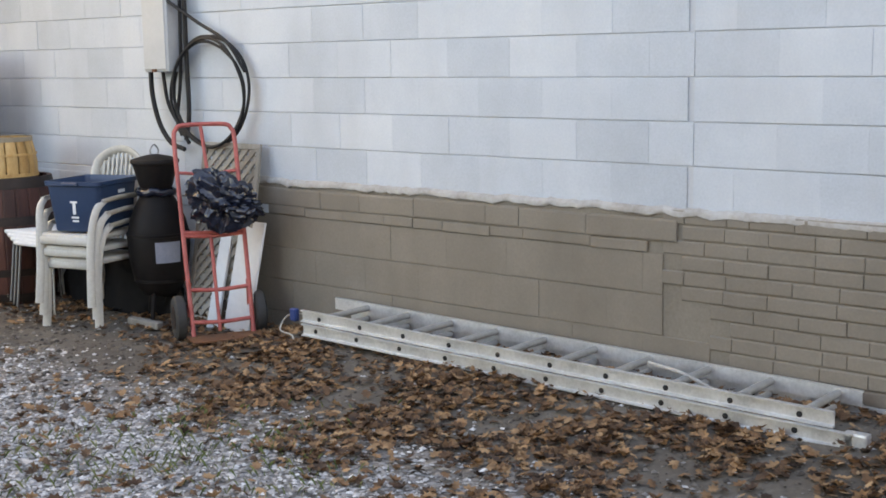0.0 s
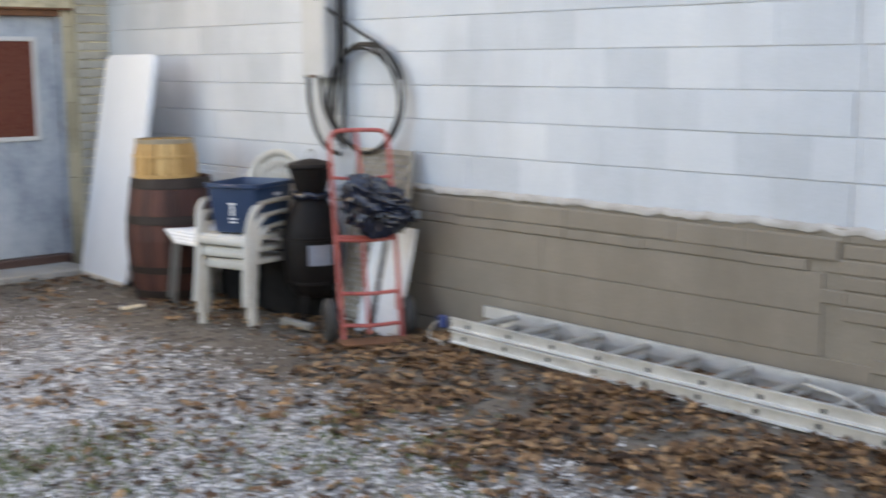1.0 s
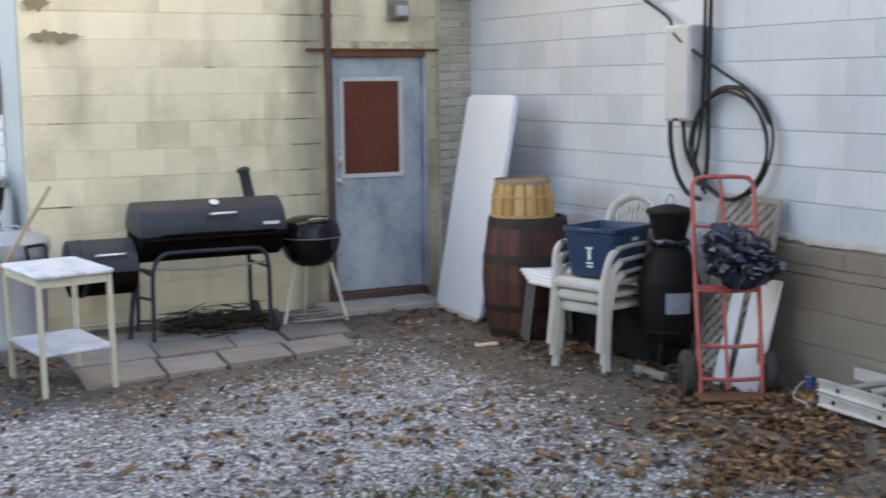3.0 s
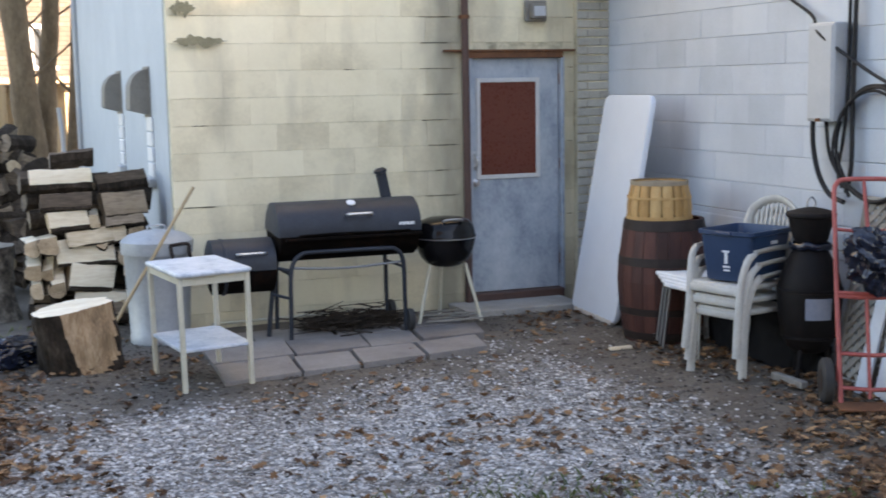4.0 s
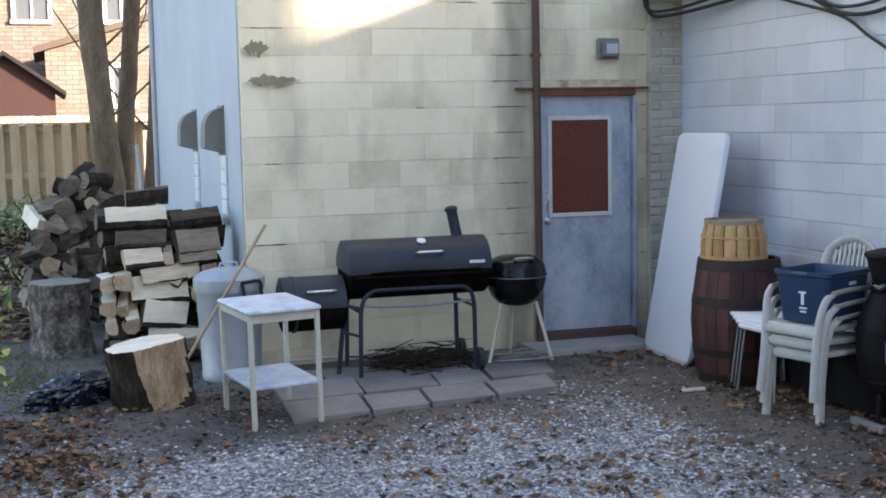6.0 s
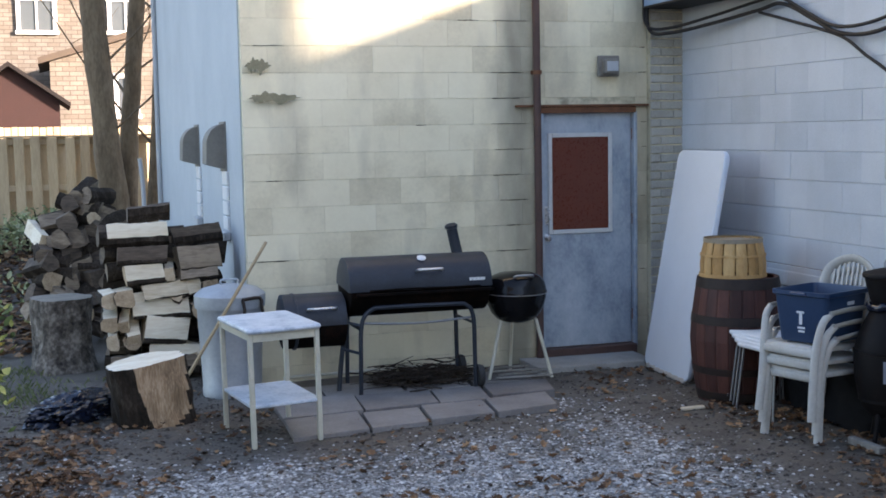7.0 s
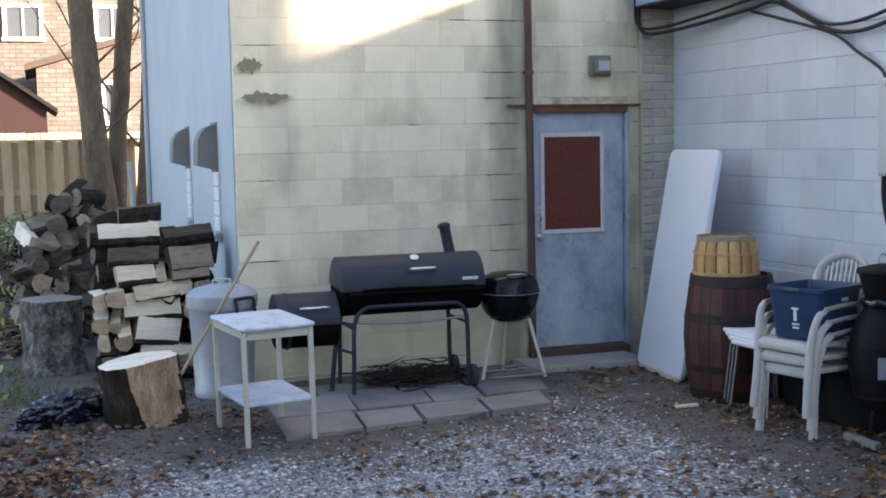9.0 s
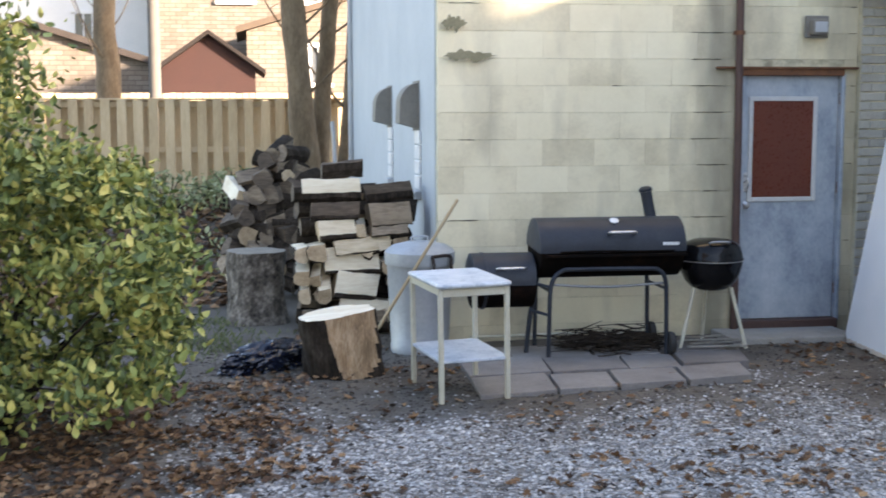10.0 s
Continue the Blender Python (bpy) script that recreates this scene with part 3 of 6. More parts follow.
NST = 22
for i in range(NST):
    bm = bmesh.new()
    a0, a1 = 2 * math.pi * (i + 0.012) / NST, 2 * math.pi * (i + 0.988) / NST
    rows = []
    for r, z in BP:
        rows.append([bm.verts.new((q * math.cos(a), q * math.sin(a), z)) for q, a in ((r - 0.025, a0), (r - 0.002, a0), (r + 0.001, a0 + 0.03), (r + 0.001, a1 - 0.03), (r - 0.002, a1), (r - 0.025, a1))])
    for p, q in zip(rows, rows[1:]):
        for j in range(5):
            bm.faces.new((p[j], p[j + 1], q[j + 1], q[j]))
    bm.faces.new(rows[-1])
    part("stave", bm, M_stave, barrel)
for z0, z1 in ((0.02, 0.08), (0.20, 0.25), (0.545, 0.605), (0.79, 0.862)):
    bm = bmesh.new()
    lathe(bm, [(barrel_r(z0) + 0.001, z0), (barrel_r(z0) + 0.005, z0 + 0.002), (barrel_r(z1) + 0.005, z1 - 0.002), (barrel_r(z1) + 0.001, z1)], 44, caps=False)
    part("hoop", bm, M_hoop, barrel, "", 40)
bm = bmesh.new()
lathe(bm, [(0.25, 0.815), (0.25, 0.835)], 32)
part("head", bm, M_stave, barrel)

# upturned splint basket on the barrel
bz = barrel.location.z + 0.862
basket = empty("bushel_basket", pose(-0.515, -1.75, bz, 0, 0, 8), "honey-coloured wooden bushel basket upturned on the barrel", "basket")
for i in range(16):
    a = 2 * math.pi * i / 16
    bm = bmesh.new()
    rows = []
    for z, r in ((0.0, 0.222), (0.09, 0.224), (0.17, 0.213), (0.26, 0.192)):
        rows.append([bm.verts.new((q * math.cos(a + d), q * math.sin(a + d), z)) for q, d in ((r - 0.004, -0.18), (r, -0.17), (r + 0.003, 0), (r, 0.17), (r - 0.004, 0.18))])
    for p, q in zip(rows, rows[1:]):
        for j in range(4):
            bm.faces.new((p[j], p[j + 1], q[j + 1], q[j]))
    part("splint", bm, M_basket, basket, "", 180)
for z, r, h, m in ((0.012, 0.225, 0.024, M_basket), (0.15, 0.219, 0.016, M_basket), (0.252, 0.196, 0.03, M_basketrim)):
    bm = bmesh.new()
    lathe(bm, [(r, z - h / 2), (r + 0.006, z - h / 2), (r + 0.006, z + h / 2), (r, z + h / 2)], 36, caps=False)
    part("band", bm, m, basket, "", 40)
bm = bmesh.new()
lathe(bm, [(0.19, 0.235), (0.19, 0.25)], 32)
part("base", bm, M_basketrim, basket)


# stack of resin chairs, facing out from the wall
def resin_chair(m):
    """Local x: the chair's left, -y: its front, z up; a moulded chair with arms and a slotted back."""
    ch = empty("resin_chair", m, "white moulded resin garden chair stacked with others", "chair", "stacked resin chairs")
    bm = bmesh.new()
    vs = slab(bm, round_rect(0.46, 0.46, 0.06), -0.016, 0.016, 0.008)
    bmesh.ops.translate(bm, vec=(0, -0.25, 0.42), verts=vs)
    for v in vs:
        v.co.z += 0.012 * math.cos(v.co.x * 6) * -1 + 0.02 * (-(v.co.y) - 0.0)
    box(bm, (0, -0.245, 0.395), (0.44, 0.022, 0.05), 0.008)
    part("seat", bm, M_plastic, ch, "", 50)
    for sx in (-1, 1):
        bm = bmesh.new()
        tube(bm, [(sx * 0.235, -0.27, 0.0), (sx * 0.225, -0.25, 0.22), (sx * 0.228, -0.235, 0.42), (sx * 0.25, -0.20, 0.58), (sx * 0.265, -0.14, 0.64)], 0.028, 8, 4, 0.5, 0.022)
        part("front_leg", bm, M_plastic, ch, "", 60)
        bm = bmesh.new()
        tube(bm, [(sx * 0.23, 0.27, 0.0), (sx * 0.215, 0.235, 0.3), (sx * 0.205, 0.225, 0.45)], 0.03, 8, 4, 0.55)
        part("back_leg", bm, M_plastic, ch, "", 60)
        bm = bmesh.new()
        tube(bm, [(sx * 0.265, -0.16, 0.635), (sx * 0.275, 0.0, 0.65), (sx * 0.25, 0.16, 0.645), (sx * 0.205, 0.245, 0.64)], 0.024, 8, 4, 0.42)
        part("armrest", bm, M_plastic, ch, "", 60)
    bm = bmesh.new()
    tube(bm, [(-0.205, 0.22, 0.42), (-0.225, 0.265, 0.62), (-0.20, 0.31, 0.83), (0, 0.335, 0.915), (0.20, 0.31, 0.83), (0.225, 0.265, 0.62), (0.205, 0.22, 0.42)], 0.034, 8, 5, 0.5)
    part("back_frame", bm, M_plastic, ch, "", 60)
    for i in range(9):
        x = -0.16 + 0.04 * i
        h = 0.90 - 0.9 * x * x * 2
        bm = bmesh.new()
        box(bm, (x, 0.265, (0.46 + h) / 2), (0.02, 0.012, h - 0.44), 0.003, m=Matrix.Translation((0, 0.22, 0.45)) @ pose(0, 0, 0, -13) @ Matrix.Translation((0, -0.22 - 0.03, -0.45)))
        part("back_slat", bm, M_plastic, ch)
    return ch


CH = pose(-0.53, -2.825, ground_z(-0.5, -2.85), 0, 0, -75) @ Matrix.Diagonal((0.89, 1, 1, 1))
for i in range(3):
    resin_chair(CH @ pose(random.uniform(-0.004, 0.004), -0.025 * i, 0.078 * i, 0, 0, random.uniform(-0.8, 0.8)))

# blue tote on the top seat
tz = CH.translation.z + 0.078 * 2 + 0.448
tote = empty("storage_tote", Matrix.Translation((-0.575, -2.875, tz)) @ pose(0, 0, 0, 0, 0, -68), "blue plastic recycling tote resting on the stacked chairs", "tote")
bm = bmesh.new()
rings = []
TOW, TOD = 0.385, 0.44
for z, k in ((0.0, 0.82), (0.010, 0.85), (0.28, 0.985), (0.287, 1.05), (0.312, 1.055), (0.312, 1.0), (0.28, 0.965), (0.03, 0.82)):
    rings.append([bm.verts.new((x * k, (y - TOD / 2) * k, z)) for x, y in round_rect(TOW, TOD, 0.04, 4)])
for a, b in zip(rings, rings[1:]):
    for j in range(len(a)):
        bm.faces.new((a[j], a[(j + 1) % len(a)], b[(j + 1) % len(a)], b[j]))
bm.faces.new(rings[0][::-1])
bm.faces.new(rings[-1])
part("body", bm, M_tote, tote, "", 35)
for s in (-1, 1):
    bm = bmesh.new()
    box(bm, (0, s * (TOD / 2 * 1.05 + 0.006), 0.297), (0.11, 0.016, 0.022), 0.005)
    part("handle", bm, M_tote, tote)
tote_k = lambda z: 0.85 + 0.135 * (z - 0.01) / 0.27
for z, w, h in ((0.185, 0.05, 0.012), (0.145, 0.020, 0.07), (0.09, 0.05, 0.011), (0.068, 0.042, 0.011)):
    bm = bmesh.new()
    box(bm, (0.0, -TOD / 2 * tote_k(z) - 0.002, z), (w, 0.004, h), 0)
    part("print_mark", bm, M_mark, tote)
for y, z, w, h in ((0.03, 0.235, 0.07, 0.02), (0.02, 0.195, 0.11, 0.024)):
    bm = bmesh.new()
    box(bm, (TOW / 2 * tote_k(z) + 0.002, y, z), (0.004, w, h), 0)
    part("print_mark", bm, M_mark, tote)


# white seats on thin steel legs, stacked
def steel_chair(m):
    ch = empty("stacking_chair", m, "white plastic stacking chair on thin grey steel legs", "chair", "steel-legged stacking chairs")
    bm = bmesh.new()
    vs = slab(bm, round_rect(0.42, 0.42, 0.07), -0.014, 0.014, 0.007)
    bmesh.ops.translate(bm, vec=(0, -0.21, 0.45), verts=vs)
    part("seat", bm, M_whitepaint, ch, "", 50)
    for sx in (-1, 1):
        for sy in (-1, 1):
            bm = bmesh.new()
            rod(bm, (sx * 0.20, sy * 0.19, 0), (sx * 0.17, sy * 0.15, 0.44), 0.008, 0.008, 8)
            part("leg", bm, M_steelleg, ch)
    return ch


for i in range(4):
    steel_chair(pose(-0.49 + 0.008 * i, -2.23 + 0.05 * i - 0.06, ground_z(-0.5, -2.2) + 0.02 * i, 0, 0, -86))

# dark iron urn with lid, raised on blocks
urn = empty("iron_urn", pose(-0.35, -3.22, ground_z(-0.35, -3.22)), "large dark brown iron urn with a flared lidded neck", "urn")
bm = bmesh.new()
lathe(bm, [(0.085, 0.17), (0.10, 0.175), (0.135, 0.215), (0.165, 0.29), (0.185, 0.40), (0.192, 0.50), (0.19, 0.56), (0.172, 0.64), (0.14, 0.72), (0.105, 0.785), (0.09, 0.815), (0.095, 0.84)], 44)
part("body", bm, M_urn, urn, "", 40)
bm = bmesh.new()
lathe(bm, [(0.096, 0.842), (0.104, 0.86), (0.122, 0.93), (0.136, 0.985), (0.148, 0.992), (0.15, 1.006), (0.144, 1.016), (0.09, 1.032), (0.03, 1.045)], 40)
part("lid", bm, M_urn, urn, "", 40)
bm = bmesh.new()
tube(bm, [(-0.024, 0, 1.04), (-0.03, 0, 1.075), (0, 0, 1.105), (0.03, 0, 1.075), (0.024, 0, 1.04)], 0.005, 6, 4)
part("lid_ring", bm, M_steelleg, urn)
for z, r in ((0.555, 0.190), (0.27, 0.157)):
    bm = bmesh.new()
    lathe(bm, [(r - 0.004, z - 0.012), (r + 0.006, z - 0.008), (r + 0.006, z + 0.008), (r - 0.004, z + 0.012)], 40, caps=False)
    part("band", bm, M_urn, urn, "", 40)
bm = bmesh.new()
for j in range(8):
    a, b = radians(226 + 6 * j), radians(232 + 6 * j)
    bm.faces.new([bm.verts.new((0.1955 * math.cos(q) * k, 0.1955 * math.sin(q) * k, z)) for q, z, k in ((a, 0.39, 0.955), (b, 0.39, 0.955), (b, 0.52, 0.995), (a, 0.52, 0.995))])
part("paper_label", bm, M_label, urn, "faded blue paper label")
for a in ring_of(3):
    bm = bmesh.new()
    rod(bm, (0.10 * math.cos(a + 3.6), 0.10 * math.sin(a + 3.6), 0.20), (0.15 * math.cos(a + 3.6), 0.15 * math.sin(a + 3.6), -0.01), 0.016, 0.014, 8)
    part("foot", bm, M_urn, urn)
# black film knotted round its neck
bm = bmesh.new()
vs = []
for i in range(40):
    a = 2 * math.pi * i / 40
    k = 0.016 + 0.014 * abs(noise.noise((math.cos(a) * 3, math.sin(a) * 3, 0)))
    ring = []
    for j in range(8):
        b = 2 * math.pi * j / 8
        r = 0.108 + k * math.cos(b)
        ring.append(bm.verts.new((-0.35 + r * math.cos(a), -3.22 + r * math.sin(a), urn.location.z + 0.815 + 0.02 * noise.noise((math.cos(a) * 2, math.sin(a) * 2, 5)) + k * 1.3 * math.sin(b))))
    vs.append(ring)
for i in range(40):
    p, q = vs[i], vs[(i + 1) % 40]
    for j in range(8):
        bm.faces.new((p[j], q[j], q[(j + 1) % 8], p[(j + 1) % 8]))
bmesh.ops.recalc_face_normals(bm, faces=bm.faces)
part("plastic_film", bm, M_blackplastic, None, "strip of black plastic film knotted round the urn", 60, "", "plastic film")
bm = bmesh.new()
box(bm, (-0.56, -3.32, ground_z(-0.56, -3.32) + 0.028), (0.05, 0.30, 0.045), 0.006)
part("timber_offcut", bm, M_oldwood, None, "weathered timber offcut lying before the urn", None, "", "timber")

# dark mound between the chairs and the wall, added in place of deep shade
bm = bmesh.new()
bmesh.ops.create_icosphere(bm, subdivisions=5, radius=1.0)
for v in bm.verts:
    d = v.co.normalized()
    k = 1 + 0.16 * noise.noise(d * 2.0) + 0.12 * abs(noise.noise(d * 5)) + 0.05 * noise.noise(d * 11)
    v.co = Vector((d.x * 0.15 * k, d.y * 0.62 * k, max(d.z * 0.40 * k, -0.02)))
bmesh.ops.translate(bm, vec=(-0.19, -2.55, 0.02), verts=bm.verts)
part("shade_mound", bm, M_shademound, None, "dark crumpled mound added for the deep shade behind the stacked chairs", 70, "", "tarp")

# hand truck
W = Vector((0.875, -0.485, 0)).normalized()
Bk = Vector((0.485, 0.875, 0))
O = Vector((-0.47, -3.955, 0.03))
truck = empty("hand_truck", Matrix.Identity(4), "faded red steel hand truck leaning back in fallen leaves", "hand truck")


def tp(w, h):
    """A place on the truck's frame: across and up along it."""
    return O + W * w + Vector((0, 0, 1)) * h * 0.955 + Bk * (0.30 * h)


def tbar(name, pts, r=0.0135, n=5):
    b = bmesh.new()
    tube(b, pts, r, 10, n)
    return part(name, b, M_red, truck, "", 60)


tbar("side_rail", [tp(-0.175, 0.0), tp(-0.18, 0.5), tp(-0.18, 0.9), tp(-0.18, 1.18), tp(-0.165, 1.24), tp(-0.13, 1.265), tp(0, 1.27), tp(0.13, 1.265), tp(0.165, 1.24), tp(0.18, 1.18), tp(0.18, 0.9), tp(0.18, 0.5), tp(0.175, 0.0)])
for w in (-0.02, 0.035):
    tbar("centre_bar", [tp(w, 0.03), tp(w, 0.6)] if w < 0 else [tp(w - 0.02, 0.62), tp(w - 0.05, 1.26)], 0.011, 3)
for h in (0.09, 0.28, 0.60, 0.62):
    tbar("cross_bar", [tp(-0.178, h), tp(0, h - 0.01), tp(0.178, h)], 0.012, 3)
tbar("cross_bar", [tp(-0.178, 0.98), tp(0, 0.965), tp(0.178, 0.98)], 0.010, 3)
for s in (-1, 1):
    tbar("wheel_brace", [tp(s * 0.17, 0.32), O + W * s * 0.18 + Bk * 0.14 + Vector((0, 0, 0.10))], 0.010, 1)
bm = bmesh.new()
pl = [O + W * -0.205 - Bk * 0.17, O + W * 0.205 - Bk * 0.17, O + W * 0.215 + Bk * 0.02, O + W * -0.215 + Bk * 0.02]
lo = [bm.verts.new(p + Vector((0, 0, 0.0))) for p in pl]
hi = [bm.verts.new(p + Vector((0, 0, 0.009))) for p in pl]
bm.faces.new(lo[::-1])
bm.faces.new(hi)
for i in range(4):
    bm.faces.new((lo[i], lo[(i + 1) % 4], hi[(i + 1) % 4], hi[i]))
part("toe_plate", bm, M_rust, truck, "rusty steel toe plate")
for s in (-1, 1):
    c = O + W * s * 0.235 + Bk * 0.13 + Vector((0, 0, 0.10))
    q = W.to_track_quat("Z", "Y").to_matrix().to_4x4()
    bm = bmesh.new()
    lathe(bm, [(0.07, -0.03), (0.11, -0.033), (0.127, -0.022), (0.13, 0), (0.127, 0.022), (0.11, 0.033), (0.07, 0.03)], 28, m=Matrix.Translation(c) @ q)
    wh = part("wheel", bm, M_tyre, truck, "worn grey rubber tyre", 45)
    bm = bmesh.new()
    lathe(bm, [(0.068, -0.034), (0.072, 0.034)], 20, m=Matrix.Translation(c) @ q)
    part("rim", bm, M_hoop, wh, "", 40)

# crumpled black bag hung on the truck
bm = bmesh.new()
bmesh.ops.create_icosphere(bm, subdivisions=5, radius=1.0)
for v in bm.verts:
    d = v.co.normalized()
    e = d + 0.35 * Vector((noise.noise(d * 2), noise.noise(d * 2 + Vector((7, 0, 0))), 0))
    k = 0.95 + 0.30 * noise.noise(d * 1.5) - 0.45 * abs(noise.noise(e * 2.3)) - 0.30 * abs(noise.noise(e * 4.7)) - 0.1 * abs(noise.noise(e * 11)) + 0.15
    v.co = Vector((d.x * (0.25 if d.x > 0 else 0.21) * k, d.y * 0.13 * k, d.z * 0.165 * k * (1 - 0.45 * d.x) - 0.05 * d.x + 0.03))
bmesh.ops.transform(bm, matrix=Matrix.Translation((-0.37, -3.91, 0.775)) @ Matrix.Rotation(math.atan2(W.y, W.x), 4, "Z"), verts=bm.verts)
part("plastic_bag", bm, M_blackplastic, None, "crumpled black plastic bag hung on the hand truck", 60, "", "bag")
# boards and lattice leaning on the wall behind the truck
def lean(y, x0, ang, turn=0.0):
    """A frame whose y runs up a board that leans on the pale wall, x along the wall."""
    return Matrix.Translation((x0, y, ground_z(x0, y))) @ pose(0, 0, 0, 0, 0, -90) @ pose(0, 0, 0, 90 - ang, 0, turn)


lat = empty("lattice_panel", lean(-3.60, -0.24, 10), "weathered grey wooden lattice panel leaning on the wall", "lattice")
for s in (-1, 1):
    for i in range(24):
        c = -0.25 + 0.075 * i
        ends = sorted((x, s * x + c) for x in (max(-0.24, min(0.24, (0.05 - c) * s)), max(-0.24, min(0.24, (1.10 - c) * s))))
        (xa, ya), (xb, yb) = ends
        ln = math.hypot(xb - xa, yb - ya)
        if ln < 0.08:
            continue
        bm = bmesh.new()
        box(bm, (0, 0, 0), (ln, 0.03, 0.007), 0, m=Matrix.Translation(((xa + xb) / 2, (ya + yb) / 2, 0.004 * s)) @ Matrix.Rotation(math.atan2(yb - ya, xb - xa), 4, "Z"))
        part("lath", bm, M_oldwood, lat)
for c, sz in (((0, 1.11, 0), (0.53, 0.035, 0.022)), ((0.25, 0.70, 0), (0.035, 0.82, 0.022)), ((-0.25, 0.70, 0), (0.035, 0.82, 0.022)), ((0, 0.02, 0), (0.53, 0.04, 0.022)), ((0.25, 0.15, 0), (0.035, 0.3, 0.022)), ((-0.25, 0.15, 0), (0.035, 0.3, 0.022))):
    bm = bmesh.new()
    box(bm, c, sz, 0.003)
    part("frame_bar", bm, M_oldwood, lat)
bm = bmesh.new()
vs = box(bm, (0, 0.34, 0), (0.22, 0.68, 0.018), 0.003)
bmesh.ops.transform(bm, matrix=lean(-3.86, -0.30, 15, 1), verts=vs)
part("laminate_board", bm, M_whiteboard, None, "white laminate board leaning on the wall", None, "", "board")
bm = bmesh.new()
vs = box(bm, (0, 0.36, 0), (0.10, 0.72, 0.02), 0.003)
bmesh.ops.transform(bm, matrix=lean(-3.64, -0.30, 15, 0), verts=vs)
part("laminate_board", bm, M_whiteboard, None, "narrow white board leaning on the wall", None, "", "board")

# extension ladder lying along the wall
LY0, LY1 = -4.60, -7.66
LD = empty("extension_ladder", Matrix.Identity(4), "aluminium extension ladder lying on its back in fallen leaves", "ladder")


def lz(y):
    return 0.125 - 0.045 * (LY0 - y) / (LY0 - LY1)


def rail(name, x, z_off, y0, y1, s):
    """A channel rail: web with two flanges turned to the side s."""
    b = bmesh.new()
    sec = [(0, 0.0), (0, 0.066), (s * 0.022, 0.066), (s * 0.022, 0.059), (s * 0.005, 0.056), (s * 0.005, 0.010), (s * 0.022, 0.007), (s * 0.022, 0)]
    ends = [[b.verts.new((x + u, y, lz(y) + z_off + v)) for u, v in sec] for y in (y0, y1)]
    n = len(sec)
    for i in range(n):
        b.faces.new((ends[0][i], ends[0][(i + 1) % n], ends[1][(i + 1) % n], ends[1][i]))
    b.faces.new(ends[0])
    b.faces.new(ends[1][::-1])
    bmesh.ops.recalc_face_normals(b, faces=b.faces)
    return part(name, b, M_alu, LD)


XN, XF = -0.475, -0.065
rail("base_rail", XN, 0.0, LY0 - 0.04, LY1 - 0.06, -1)
rail("base_rail", XF, -0.012, LY0, LY1 - 0.05, 1)
rail("fly_rail", XN + 0.016, 0.071, LY0 - 0.02, LY1 + 0.02, -1)
rail("fly_rail", XF - 0.016, 0.058, LY0 + 0.11, LY1 + 0.06, 1)
for i in range(10):
    y = LY0 - 0.15 - 0.305 * i
    for zo, dx in ((0.033, 0.004), (0.098, 0.016)):
        bm = bmesh.new()
        yy = y + (0.012 if zo < 0.05 else 0)
        rod(bm, (XN + dx, yy, lz(y) + zo), (XF - dx, yy, lz(y) + zo), 0.018, 0.018, 12)
        part("rung", bm, M_fibre, LD, "", 40)
        bm = bmesh.new()
        lathe(bm, [(0.013, -0.004), (0.013, 0.003), (0.006, 0.005)], 10, m=Matrix.Translation((XN - 0.005 + (0.0 if zo < 0.05 else 0.016), yy, lz(y) + zo)) @ pose(0, 0, 0, 0, -90))
        part("rung_end", bm, M_black, LD, "dark swaged rung end")
bm = bmesh.new()
box(bm, (XN + 0.012, LY0 + 0.045, lz(LY0) + 0.10), (0.034, 0.05, 0.07), 0.006)
part("end_cap", bm, M_bluecap, LD, "blue plastic end cap")
bm = bmesh.new()
box(bm, (XF - 0.02, LY1 - 0.10, lz(LY1) + 0.03), (0.05, 0.10, 0.06), 0.01)
part("shoe", bm, M_alu, LD, "swivel foot")
bm = bmesh.new()
box(bm, (XN + 0.02, LY1 - 0.07, lz(LY1) + 0.03), (0.05, 0.10, 0.07), 0.01)
part("shoe", bm, M_alu, LD, "swivel foot")
bm = bmesh.new()
tube(bm, [(XN + 0.05, LY0 - 0.05, lz(LY0) + 0.11), (XN + 0.02, LY0 + 0.10, lz(LY0) + 0.09), (XN - 0.03, LY0 + 0.12, 0.14), (XN - 0.04, LY0 + 0.02, 0.125), (XN - 0.09, LY0 - 0.05, 0.12)], 0.0045, 6, 5)
part("rope", bm, M_rope, LD, "frayed rope end", 60)
bm = bmesh.new()
tube(bm, [(XN + 0.25, LY1 + 1.0, lz(LY1) + 0.14), (XN + 0.2, LY1 + 0.8, lz(LY1) + 0.13), (XN + 0.24, LY1 + 0.6, lz(LY1) + 0.05), (XN + 0.3, LY1 + 0.5, lz(LY1) + 0.03)], 0.009, 6, 5)
part("rope", bm, M_rope, LD, "frayed rope end", 60)


# ---------------- in front of the cream wall ----------------
M_slate = mat("slate_paving", [(0.12, 0.105, 0.10), (0.20, 0.182, 0.172), (0.29, 0.268, 0.25)], 0.8, scale=3, fine=50, vary=0.35, bump=0.5)
M_smoker = mat("black_heat_paint", [(0.013, 0.017, 0.025), (0.024, 0.030, 0.041), (0.040, 0.047, 0.060)], 0.48, scale=4, fine=60, bump=0.1, spec=0.3)
M_enamel = mat("black_enamel", [(0.006, 0.006, 0.007), (0.006, 0.006, 0.007)], 0.18, scale=6, bump=0.02, spec=0.25)
# rusty steel far darker than the lid: shade under the drums put into colour
M_darkrust = mat("shade_dark_rusted_steel", [(0.002, 0.0018, 0.0018), (0.005, 0.004, 0.0035), (0.022, 0.010, 0.006)], 0.85, scale=7, fine=60, spec=0.06)
